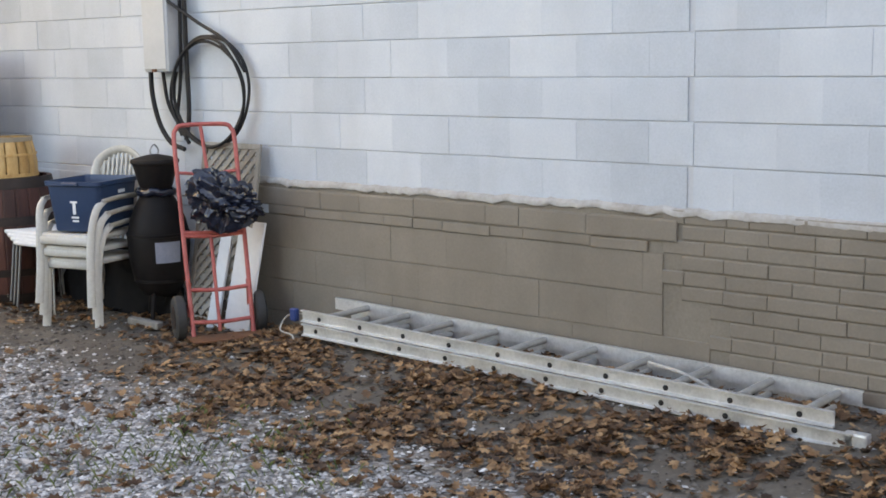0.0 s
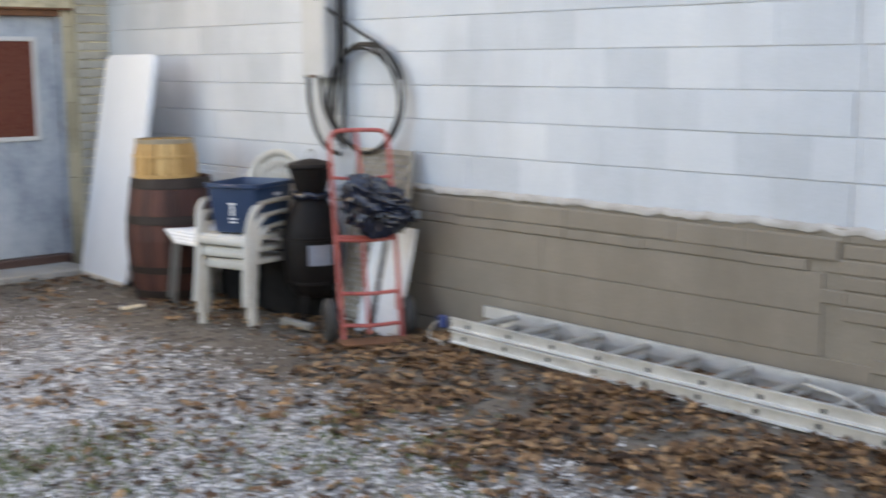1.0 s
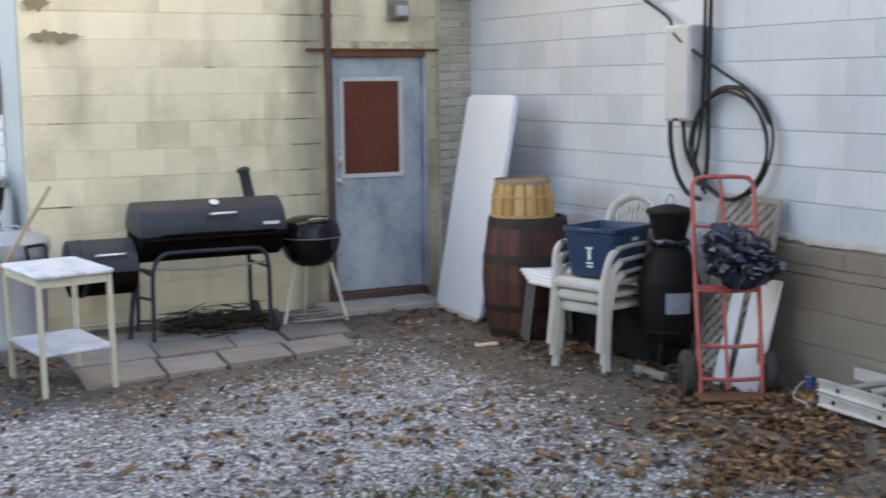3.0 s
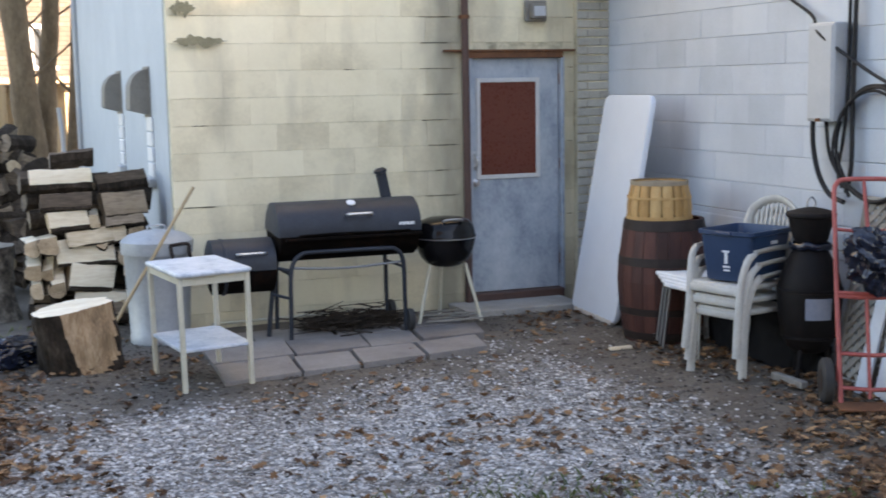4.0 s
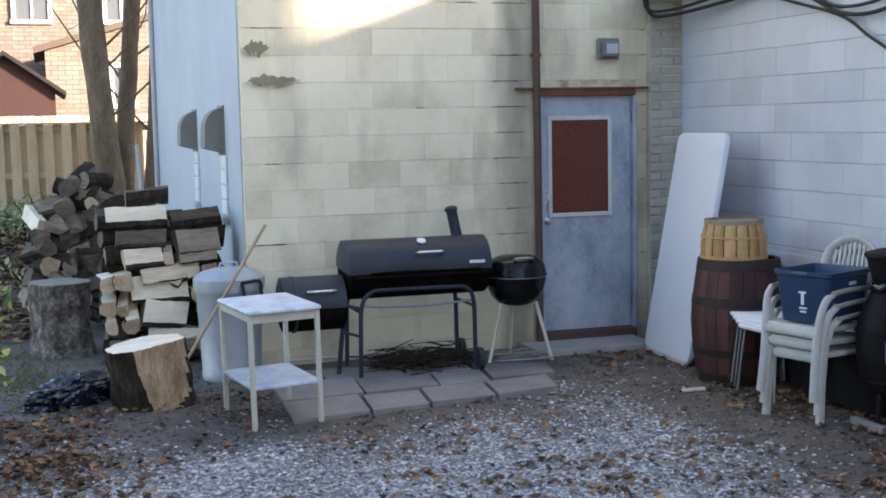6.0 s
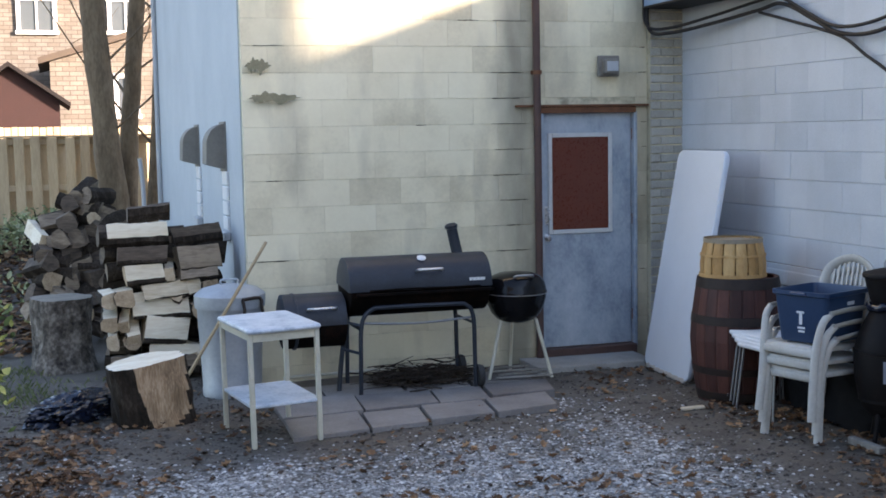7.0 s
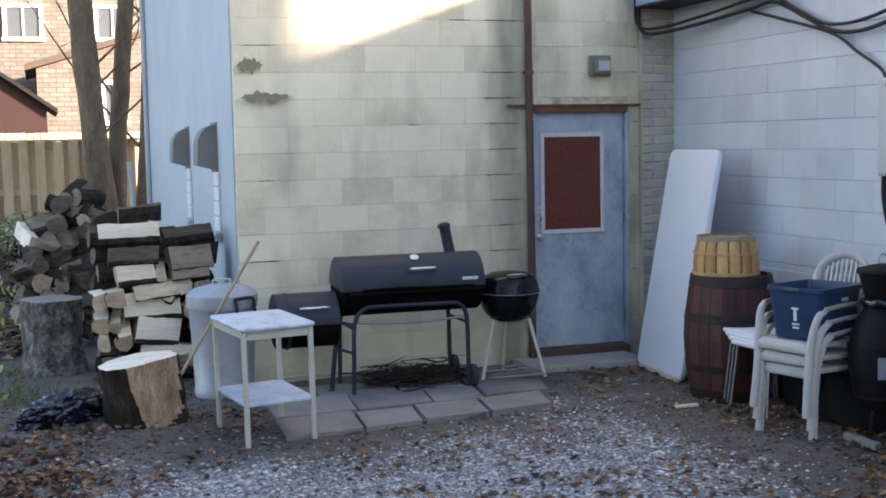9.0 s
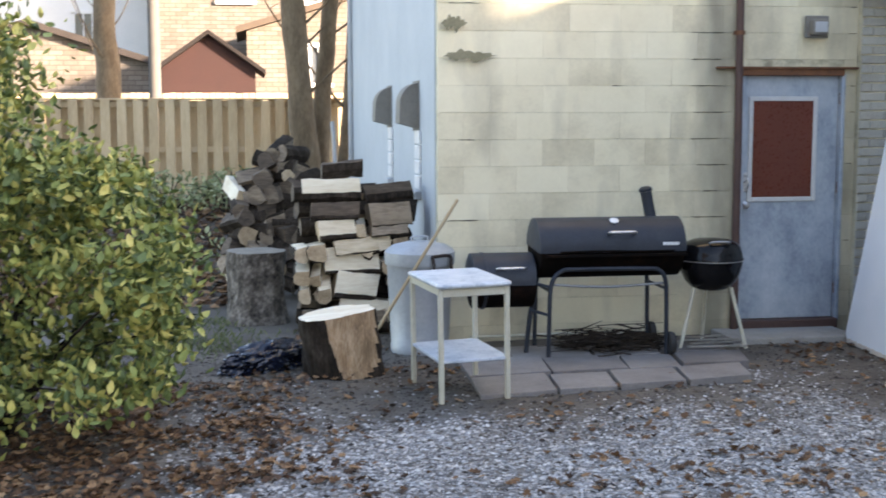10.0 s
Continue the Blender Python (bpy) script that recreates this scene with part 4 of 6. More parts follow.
M_galv = mat("galvanised_steel", [(0.28, 0.31, 0.34), (0.38, 0.41, 0.44), (0.46, 0.49, 0.52)], 0.5, metal=0.35, scale=7, fine=40, bump=0.05)
M_cream = mat("cream_enamel_legs", [(0.48, 0.46, 0.36), (0.64, 0.62, 0.52)], 0.5, scale=8, fine=50)
M_standtop = mat("chipped_white_enamel", [(0.25, 0.32, 0.40), (0.55, 0.60, 0.66), (0.72, 0.75, 0.80)], 0.4, scale=7, fine=40, spread=0.4)
M_bark = mat("dark_bark", [(0.011, 0.009, 0.0075), (0.034, 0.026, 0.020), (0.085, 0.068, 0.055)], 0.95, scale=9, fine=60, stretch=(1, 1, 0.5), bump=0.9, spread=0.35, spec=0.15)
M_split = mat("pale_split_wood", [(0.46, 0.36, 0.24), (0.70, 0.60, 0.45), (0.84, 0.77, 0.63)], 0.8, scale=7, fine=40, vary=0.25, bump=0.5, stretch=(0.25, 1, 1.6), spread=0.4)
M_greysplit = mat("weathered_split_wood", [(0.04, 0.03, 0.024), (0.13, 0.098, 0.072), (0.31, 0.245, 0.18)], 0.85, scale=7, fine=40, vary=0.35, bump=0.5, stretch=(0.3, 1, 1.6), spread=0.45)
M_cutend = mat("sawn_wood_end", [(0.20, 0.14, 0.085), (0.40, 0.30, 0.195), (0.58, 0.47, 0.33)], 0.85, scale=12, fine=70, vary=0.3, bump=0.3)
M_stick = mat("bare_broom_handle", [(0.34, 0.25, 0.14), (0.46, 0.36, 0.22)], 0.7, scale=9)

paving = empty("pavement", pose(0, 0, 0.0), "uneven grey slate paving slabs under the grills", "paving", "", "structure")
fl, fr, bl, br = Vector((-3.66, -1.90)), Vector((-1.80, -1.70)), Vector((-3.60, -0.40)), Vector((-1.56, -0.42))


def pave(u, v):
    p = (fl * (1 - u) + fr * u) * (1 - v) + (bl * (1 - u) + br * u) * v
    return p


rows_ = ((0.0, 0.35, (0, 0.28, 0.50, 0.75, 1.0)), (0.35, 0.70, (0, 0.30, 0.58, 0.78, 1.05)), (0.70, 1.0, (0, 0.2, 0.5, 0.75, 1.0)))
for v0, v1, us in rows_:
    for u0, u1 in zip(us, us[1:]):
        out = []
        for u, v in ((u0, v0), (u1, v0), (u1, v1), (u0, v1)):
            p = pave(u, v)
            c = pave((u0 + u1) / 2, (v0 + v1) / 2)
            p = p + (c - p).normalized() * random.uniform(0.004, 0.03)
            out.append((p.x, p.y))
        bm = bmesh.new()
        vs = slab(bm, out, -0.03, 0.035, 0.004)
        cx = sum(o[0] for o in out) / 4
        cy = sum(o[1] for o in out) / 4
        bmesh.ops.transform(bm, matrix=Matrix.Translation((cx, cy, random.uniform(-0.006, 0.010))) @ pose(0, 0, 0, random.uniform(-1.2, 1.2), random.uniform(-1.2, 1.2)) @ Matrix.Translation((-cx, -cy, 0)), verts=vs)
        part("paving_stone", bm, M_slate, paving)

# offset smoker
SY = -0.60
smoker = empty("barrel_smoker", pose(0, SY, 0.03), "black barrel smoker grill with offset firebox on slate paving", "smoker grill")
AX = pose(0, 0, 0, 0, 90, 0)


def half_drum(name, x0, x1, zc, r, a0, a1, material, parent, cap=True, bulge=0.012):
    """Part of a drum lying along x between two angles (0 towards the front, 90 up)."""
    b = bmesh.new()
    n = 18
    angs = [radians(a0 + (a1 - a0) * i / n) for i in range(n + 1)]
    lv = ((x0, r - 0.02), (x0 + 0.008, r), (x1 - 0.008, r), (x1, r - 0.02))
    rings = [[b.verts.new((x, -q * math.cos(a), zc + q * math.sin(a))) for a in angs] for x, q in lv]
    for p, q in zip(rings, rings[1:]):
        for j in range(n):
            b.faces.new((p[j], p[j + 1], q[j + 1], q[j]))
    if cap:
        b.faces.new(rings[0])
        b.faces.new(rings[-1][::-1])
    bmesh.ops.recalc_face_normals(b, faces=b.faces)
    return part(name, b, material, parent, "", 35)


half_drum("lid", -3.03, -1.95, 0.75, 0.218, -4, 176, M_smoker, smoker)
# lower halves take the shade-darkened steel
half_drum("body", -3.02, -1.96, 0.75, 0.212, 176, 356, M_darkrust, smoker)
half_drum("firebox_lid", -3.49, -3.035, 0.525, 0.198, -4, 176, M_smoker, smoker)
half_drum("firebox", -3.485, -3.035, 0.525, 0.194, 176, 356, M_darkrust, smoker)
bm = bmesh.new()
lathe(bm, [(0.194, -0.012), (0.204, -0.008), (0.204, 0.008), (0.194, 0.012)], 36, caps=False, m=pose(-3.40, 0, 0.525, 0, 90))
part("firebox_band", bm, M_smoker, smoker, "", 40)
bm = bmesh.new()
box(bm, (-2.47, -0.235, 0.715), (1.02, 0.05, 0.02), 0.004)
part("front_shelf", bm, M_darkrust, smoker, "rust-stained front rail")
bm = bmesh.new()
tube(bm, [(-2.88, -0.22, 0.74), (-2.6, -0.245, 0.748), (-2.3, -0.245, 0.742), (-2.05, -0.22, 0.74)], 0.008, 6, 4)
part("seam_flange", bm, M_darkrust, smoker, "dark rusty lid flange")
bm = bmesh.new()
tube(bm, [(-2.52, -0.185, 0.865), (-2.52, -0.225, 0.875), (-2.50, -0.24, 0.878), (-2.36, -0.24, 0.878), (-2.34, -0.225, 0.875), (-2.34, -0.185, 0.865)], 0.012, 8, 4)
part("lid_handle", bm, M_chrome, smoker, "wire lid handle", 60)
bm = bmesh.new()
tube(bm, [(-3.31, -0.165, 0.625), (-3.31, -0.21, 0.635), (-3.13, -0.21, 0.635), (-3.13, -0.165, 0.625)], 0.010, 8, 4)
part("firebox_handle", bm, M_chrome, smoker, "", 60)
bm = bmesh.new()
lathe(bm, [(0.0, 0), (0.032, 0.002), (0.034, 0.010), (0.028, 0.014)], 20, m=Matrix.Translation((-2.46, -0.10, 0.944)) @ pose(0, 0, 0, 28))
part("thermometer", bm, M_whitepaint, smoker, "pale thermometer dial", 40)
bm = bmesh.new()
box(bm, (0, 0, 0), (0.12, 0.004, 0.022), 0, m=Matrix.Translation((-2.07, -0.212, 0.79)) @ pose(0, 0, 0, -12))
part("badge", bm, M_chrome, smoker, "silver badge")
bm = bmesh.new()
tube(bm, [(-2.06, 0.17, 0.80), (-2.09, 0.20, 0.95), (-2.125, 0.21, 1.13)], 0.042, 14, 3)
ch_ = part("chimney", bm, M_smoker, smoker, "", 60)
bm = bmesh.new()
lathe(bm, [(0.05, 0), (0.05, 0.02), (0.03, 0.035)], 16, m=pose(-2.127, 0.21, 1.135, 0, -10))
part("chimney_cap", bm, M_smoker, ch_, "", 40)
# bent tube frames before and behind the drum
for y, low in ((-0.235, 0.0), (0.20, 0.0)):
    bm = bmesh.new()
    tube(bm, [(-2.965, y, low), (-2.96, y, 0.25), (-2.955, y, 0.46), (-2.93, y, 0.56), (-2.87, y * 1.0, 0.612), (-2.78, y, 0.622), (-2.25, y, 0.618), (-2.17, y, 0.606), (-2.125, y, 0.56), (-2.108, y, 0.46), (-2.105, y, 0.25), (-2.10, y, low)], 0.016, 10, 4)
    part("leg_frame", bm, M_smoker, smoker, "", 60)
for p in ([(-2.955, -0.235, 0.47), (-2.955, 0.2, 0.47)], [(-2.108, -0.235, 0.47), (-2.108, 0.2, 0.47)], [(-3.08, -0.14, 0.33), (-2.96, -0.235, 0.30)], [(-3.05, -0.16, 0.52), (-2.95, -0.235, 0.50)]):
    bm = bmesh.new()
    rod(bm, p[0], p[1], 0.011, 0.011, 8)
    part("frame_bar", bm, M_smoker, smoker)
bm = bmesh.new()
tube(bm, [(-2.95, -0.21, 0.515), (-2.7, -0.2, 0.495), (-2.45, -0.2, 0.49), (-2.11, -0.21, 0.51)], 0.009, 8, 4)
part("cross_rod", bm, M_steelleg, smoker, "dull grey rod slung below the drum", 60)
bm = bmesh.new()
tube(bm, [(-3.03, -0.02, 0.40), (-3.06, -0.03, 0.2), (-3.08, -0.03, 0.0)], 0.018, 8, 3)
part("leg", bm, M_smoker, smoker, "", 60)
for s in (-0.24, 0.20):
    bm = bmesh.new()
    lathe(bm, [(0.03, -0.02), (0.075, -0.02), (0.082, 0), (0.075, 0.02), (0.03, 0.02)], 22, m=pose(-2.07, s, 0.08, 0, 90))
    part("wheel", bm, M_tyre, smoker, "", 40)
# brush and charcoal heaped below the smoker
bm = bmesh.new()
for i in range(420):
    a = random.uniform(0, 6.3)
    c = Vector((max(-2.8, min(-2.12, random.gauss(-2.42, 0.2))), random.gauss(-0.55, 0.11), 0.045 + abs(random.gauss(0, 0.05))))
    d = Vector((math.cos(a), 0.5 * math.sin(a), random.uniform(-0.15, 0.2))) * random.uniform(0.06, 0.2)
    rod(bm, c - d, c + d, random.uniform(0.003, 0.008), 0.002, 5)
part("twig_heap", bm, M_bark, None, "heap of dark twigs below the smoker", None, "stuff", "twigs")
bm = bmesh.new()
tube(bm, [(-3.4, -0.14, 0.06), (-2.6, -0.12, 0.065), (-1.95, -0.13, 0.06)], 0.012, 8, 4)
part("plastic_pipe", bm, M_cream, None, "thin cream pipe lying along the wall foot", 60, "", "pipe")

# kettle grill
kettle = empty("kettle_grill", pose(-1.70, -0.62, 0.035), "black enamel kettle grill on three pale legs", "kettle grill")
bm = bmesh.new()
lathe(bm, [(0.03, 0.415), (0.095, 0.422), (0.145, 0.445), (0.186, 0.49), (0.214, 0.55), (0.228, 0.61), (0.232, 0.642)], 40)
part("bowl", bm, M_enamel, kettle, "", 50)
bm = bmesh.new()
lathe(bm, [(0.236, 0.644), (0.238, 0.652), (0.230, 0.664), (0.226, 0.695), (0.212, 0.735), (0.182, 0.768), (0.125, 0.79), (0.02, 0.80)], 40)
part("lid", bm, M_enamel, kettle, "", 50)
bm = bmesh.new()
tube(bm, [(-0.07, -0.15, 0.765), (-0.06, -0.185, 0.785), (0.06, -0.185, 0.785), (0.07, -0.15, 0.765)], 0.010, 8, 4)
part("lid_handle", bm, M_steelleg, kettle, "", 60)
bm = bmesh.new()
lathe(bm, [(0.232, -0.004), (0.240, -0.003), (0.240, 0.003), (0.232, 0.004)], 40, caps=False, m=pose(0, 0, 0.642))
part("rim", bm, M_steelleg, kettle, "", 40)
for a in (200, 330, 80):
    c, s = math.cos(radians(a)), math.sin(radians(a))
    bm = bmesh.new()
    rod(bm, (0.15 * c, 0.15 * s, 0.44), (0.27 * c, 0.27 * s, 0.0), 0.014, 0.013, 10)
    part("leg", bm, M_cream, kettle, "pale tubular leg")
for i in range(6):
    bm = bmesh.new()
    y = -0.17 + 0.065 * i
    box(bm, (0.01, y, 0.03 + 0.012 * (i % 2)), (0.44 - 0.05 * (i % 3), 0.022, 0.014), 0.003, m=pose(0, 0, 0, 0, 0, 4 * (i % 3) - 4))
    part("grate_bar", bm, M_oldwood, kettle)

# enamel stand with a shelf
stand = empty("utility_table", pose(-3.738, -1.65, 0.008, 0, -0.8, 8), "chipped white enamel utility table with cream legs", "side table")
SW, SD, SH = 0.42, 0.62, 0.715
bm = bmesh.new()
vs = slab(bm, round_rect(SW + 0.05, SD + 0.09, 0.035), SH - 0.012, SH + 0.012, 0.008)
bmesh.ops.translate(bm, vec=(0, -(SD + 0.09) / 2, 0), verts=vs)
part("tabletop", bm, M_standtop, stand, "chipped blue-white enamel top", 40)
bm = bmesh.new()
ins = slab(bm, round_rect(SW + 0.0, SD + 0.0, 0.03), SH + 0.008, SH + 0.0145, 0.003)
bmesh.ops.translate(bm, vec=(0, -SD / 2, 0), verts=ins)
part("top_inlay", bm, M_standtop, stand)
for sx in (-1, 1):
    for sy in (-1, 1):
        bm = bmesh.new()
        box(bm, (sx * SW / 2, sy * SD / 2, SH / 2 - 0.006), (0.03, 0.03, SH - 0.012), 0.005)
        part("leg", bm, M_cream, stand)
    bm = bmesh.new()
    box(bm, (sx * SW / 2, 0, SH - 0.035), (0.02, SD - 0.03, 0.045), 0.003)
    part("apron", bm, M_cream, stand)
    bm = bmesh.new()
    box(bm, (0, sx * SD / 2, SH - 0.04), (SW - 0.03, 0.02, 0.055), 0.003)
    part("apron", bm, M_cream, stand)
bm = bmesh.new()
vs = slab(bm, round_rect(SW + 0.02, SD + 0.02, 0.01), 0.245, 0.265, 0.004)
bmesh.ops.translate(bm, vec=(0, -(SD + 0.02) / 2, 0), verts=vs)
part("shelf", bm, M_standtop, stand, "dirty white enamel shelf", 40)

# galvanised can with lid
can = empty("metal_bin", pose(-3.80, -0.28, ground_z(-3.8, -0.28)), "pale galvanised dustbin with a domed lid", "dustbin")
bm = bmesh.new()
lathe(bm, [(0.205, 0.0), (0.215, 0.01), (0.218, 0.06), (0.213, 0.07), (0.228, 0.40), (0.24, 0.66), (0.246, 0.675), (0.246, 0.69)], 44)
part("body", bm, M_galv, can, "", 40)
bm = bmesh.new()
lathe(bm, [(0.254, 0.655), (0.258, 0.70), (0.258, 0.745), (0.246, 0.757), (0.20, 0.79), (0.10, 0.815), (0.02, 0.82)], 44)
part("lid", bm, M_galv, can, "", 40)
bm = bmesh.new()
tube(bm, [(-0.06, 0, 0.815), (-0.055, 0, 0.85), (0.055, 0, 0.85), (0.06, 0, 0.815)], 0.008, 8, 4)
part("lid_handle", bm, M_galv, can, "", 60)
for a in (-62, 118):
    bm = bmesh.new()
    vs = tube(bm, [(-0.075, -0.262, 0.73), (-0.075, -0.282, 0.66), (-0.072, -0.287, 0.60), (0.072, -0.287, 0.60), (0.075, -0.282, 0.66), (0.075, -0.262, 0.73), (-0.075, -0.262, 0.73)], 0.012, 8, 3)
    bmesh.ops.rotate(bm, cent=(0, 0, 0), matrix=Matrix.Rotation(radians(a + 90), 3, "Z"), verts=vs)
    part("side_handle", bm, M_hoop, can, "dark wire handle", 60)
bm = bmesh.new()
rod(bm, (-4.28, -0.62, 0.02), (-3.56, -0.52, 1.13), 0.013, 0.012, 10)
part("broom_handle", bm, M_stick, None, "bare wooden pole leaning on the dustbin", 60, "", "pole")


# ---------------- wood ----------------
def round_log(bm, r, h, seg=30, rough=0.08, seed=0.0, flare=0.10):
    """An upright round of a trunk with bark on its side (slot 0) and cut wood on its ends (slot 1)."""
    rings = []
    for z in [h * i / 18 for i in range(19)]:
        rings.append([bm.verts.new((math.cos(a) * q, math.sin(a) * q, z)) for a in ring_of(seg) for q in [r * (1 + rough * noise.noise((math.cos(a) * 1.4 + seed, math.sin(a) * 1.4, z * 1.2)) + 0.06 * noise.noise((math.cos(a) * 6 + seed, math.sin(a) * 6, z * 7)) - 0.07 * abs(noise.noise((math.cos(a) * 9 + seed, math.sin(a) * 9, z * 9))) + flare * max(0, 1 - z / (0.45 * h)) ** 1.5 * (1 + 0.8 * noise.noise((math.cos(a) * 2.2 + seed, math.sin(a) * 2.2, 4))))]])
    for p, q in zip(rings, rings[1:]):
        for j in range(seg):
            bm.faces.new((p[j], p[(j + 1) % seg], q[(j + 1) % seg], q[j]))
    f = bm.faces.new(rings[-1])
    f.material_index = 1
    bm.faces.new(rings[0][::-1])
    return [v for g in rings for v in g]


M_greybark = mat("grey_furrowed_bark", [(0.018, 0.014, 0.012), (0.10, 0.085, 0.07), (0.24, 0.21, 0.18)], 0.95, scale=11, fine=35, stretch=(1, 1, 0.85), bump=1.0, spread=0.26)
M_cutgrey = mat("weathered_log_end", [(0.13, 0.11, 0.09), (0.24, 0.21, 0.17), (0.33, 0.29, 0.24)], 0.9, scale=9, fine=60, bump=0.5)
bm = bmesh.new()
vs = round_log(bm, 0.255, 0.62, 84, 0.3, 3.0, 0.25)
bmesh.ops.translate(bm, vec=(-4.975, 1.30, ground_z(-4.975, 1.30) - 0.03), verts=vs)
part("tree_stump", bm, [M_greybark, M_cutgrey], None, "upright round of grey barked trunk", 50, "", "log")

# chopping block with a split face
M_torn = mat("torn_tan_wood", [(0.10, 0.06, 0.032), (0.32, 0.21, 0.12), (0.58, 0.43, 0.28)], 0.85, scale=5, fine=40, stretch=(2.5, 2.5, 0.4), bump=0.7, spread=0.45)
bm = bmesh.new()
vs = round_log(bm, 0.262, 0.43, 84, 0.12, 8.0, 0.02)
cut = set()
for v in vs:
    d = (v.co.x * 0.38 - v.co.y * 0.925) - (0.165 + 0.085 * max(0.0, 1 - v.co.z / 0.43) ** 1.3 + 0.03 * noise.noise(v.co * 6) + 0.014 * noise.noise((v.co.x * 30, v.co.y * 30, v.co.z * 4)))
    if d > 0:
        v.co.x -= 0.38 * d
        v.co.y += 0.925 * d
        cut.add(v)
    v.co.x -= 0.06 * v.co.z / 0.43
    v.co.z += 0.03 * v.co.x / 0.25 * (v.co.z / 0.44) + 0.012 * noise.noise(v.co * 8) * (v.co.z > 0.43)
for f in bm.faces:
    if len(f.verts) == 4 and all(v in cut for v in f.verts):
        f.material_index = 2
bmesh.ops.translate(bm, vec=(-4.41, -0.97, ground_z(-4.41, -0.97) - 0.015), verts=vs)
part("chopping_block", bm, [M_bark, M_split, M_torn], None, "dark barked chopping block with a split tan face", 40, "", "log")


def split_log(m, length, high, deep, pale, seed, wood=None, label="split firewood log with dark bark on the woodpile"):
    """A split log along local x. Its front (-y) shows split wood over the upper share `pale`, bark below and behind."""
    b = bmesh.new()
    rnd = random.Random(seed)
    ze = high * (0.5 - pale)
    sec = [(-0.44, ze), (-0.42, (ze - 0.5 * high) * 0.55), (-0.24, -0.5 * high), (0.16, -0.5 * high * rnd.uniform(0.9, 1.0)), (0.45, -0.22 * high), (0.5, 0.2 * high), (0.38, 0.46 * high * rnd.uniform(0.7, 1.0)), (-0.30 - 0.1 * rnd.random(), 0.5 * high)]
    n = len(sec)
    rings = []
    skew = rnd.uniform(-0.12, 0.12)
    for i in range(8):
        t = i / 7
        k = 1 + 0.10 * (t - 0.5) * rnd.uniform(-1, 1)
        ring = []
        for j, (y, z) in enumerate(sec):
            jag = 0.007 if j in (0, 7) else 0.010
            ring.append(b.verts.new(((t - 0.5) * length + skew * z * (1 if i in (0, 7) else 0), y * deep * k + jag * noise.noise((t * 6, j * 3.1, seed)), z * k + jag * 1.3 * noise.noise((t * 5, j * 3.1, seed + 4.5)))))
        rings.append(ring)
    for p, q in zip(rings, rings[1:]):
        for j in range(n):
            f = b.faces.new((p[j], p[(j + 1) % n], q[(j + 1) % n], q[j]))
            f.material_index = 1 if j >= 6 else 0
    for f in (b.faces.new(rings[0]), b.faces.new(rings[-1][::-1])):
        f.material_index = 1 if label == DULL else 2
    bmesh.ops.recalc_face_normals(b, faces=b.faces)
    ob = part("firewood_log", b, [M_bark, wood or M_split, M_cutend], None, label, 24, "", "firewood", "firewood pile")
    ob.matrix_world = m
    return ob


PALE = "split firewood log with a pale fresh face"
DULL = "weathered brown split firewood log with dark bark"
# front stack: start and end along x, top, bottom, share of pale face, tilt
FACES = ((-4.61, -4.155, 1.235, 1.05, 0.58, 1), (-4.50, -4.21, 0.915, 0.755, 0.72, 2), (-4.37, -4.03, 0.765, 0.645, 0.9, 5), (-4.45, -4.02, 0.70, 0.485, 0.84, 1), (-4.375, -4.04, 0.495, 0.275, 0.78, -7), (-4.33, -3.93, 0.275, 0.195, 0.9, -4), (-4.12, -3.93, 0.80, 0.65, 0.9, 14))
DULLS = ((-4.46, -4.14, 1.37, 1.235, 0.1, 5), (-4.55, -4.175, 1.055, 0.91, 0.7, 1), (-4.10, -3.775, 1.045, 0.865, 0.95, 2), (-4.09, -3.80, 0.87, 0.785, 0.85, 3), (-4.40, -3.95, 0.19, 0.02, 0.5, 0), (-4.62, -4.40, 0.20, 0.03, 0.5, 0))
for k, rows_ in enumerate((FACES, DULLS)):
    for i, (x0, x1, zt, zb, pl, tilt) in enumerate(rows_):
        split_log(pose((x0 + x1) / 2, 0.54 + random.uniform(-0.03, 0.03), (zt + zb) / 2, 0, -tilt, random.uniform(-6, 6)), x1 - x0, zt - zb, 0.26, pl, 31 * k + i * 3 + 1, M_greysplit if k else M_split, DULL if k else PALE)
# logs that show their sawn ends
ENDS = ((-4.52, 0.65, 0.15), (-4.64, 0.645, 0.13), (-4.505, 0.49, 0.10), (-4.455, 0.395, 0.13), (-4.455, 0.26, 0.12), (-3.975, 0.525, 0.13), (-3.97, 0.13, 0.13), (-3.88, 0.69, 0.13), (-4.62, 0.48, 0.13), (-4.60, 0.335, 0.12), (-3.90, 0.39, 0.12), (-4.10, 0.60, 0.10), (-4.15, 0.84, 0.10), (-3.84, 0.26, 0.12), (-3.86, 0.55, 0.12))
for i, (x, z, h) in enumerate(ENDS):
    split_log(pose(x, 0.58 + random.uniform(-0.03, 0.03), z, random.uniform(-4, 4), random.uniform(-25, 25), 90 + random.uniform(-14, 14)), 0.36, h, h * random.uniform(0.85, 1.15), random.uniform(0.4, 0.9), 400 + i, M_split)
for i in range(27):
    z = 0.09 + 0.125 * (i // 3)
    split_log(pose(-4.45 + 0.27 * (i % 3) + random.uniform(-0.04, 0.04), 0.84 + random.uniform(-0.04, 0.04), z, random.uniform(0, 360), random.uniform(-5, 5), random.uniform(-14, 14)), 0.40, 0.16, 0.18, 0.5, 90 + i, M_greysplit, DULL)
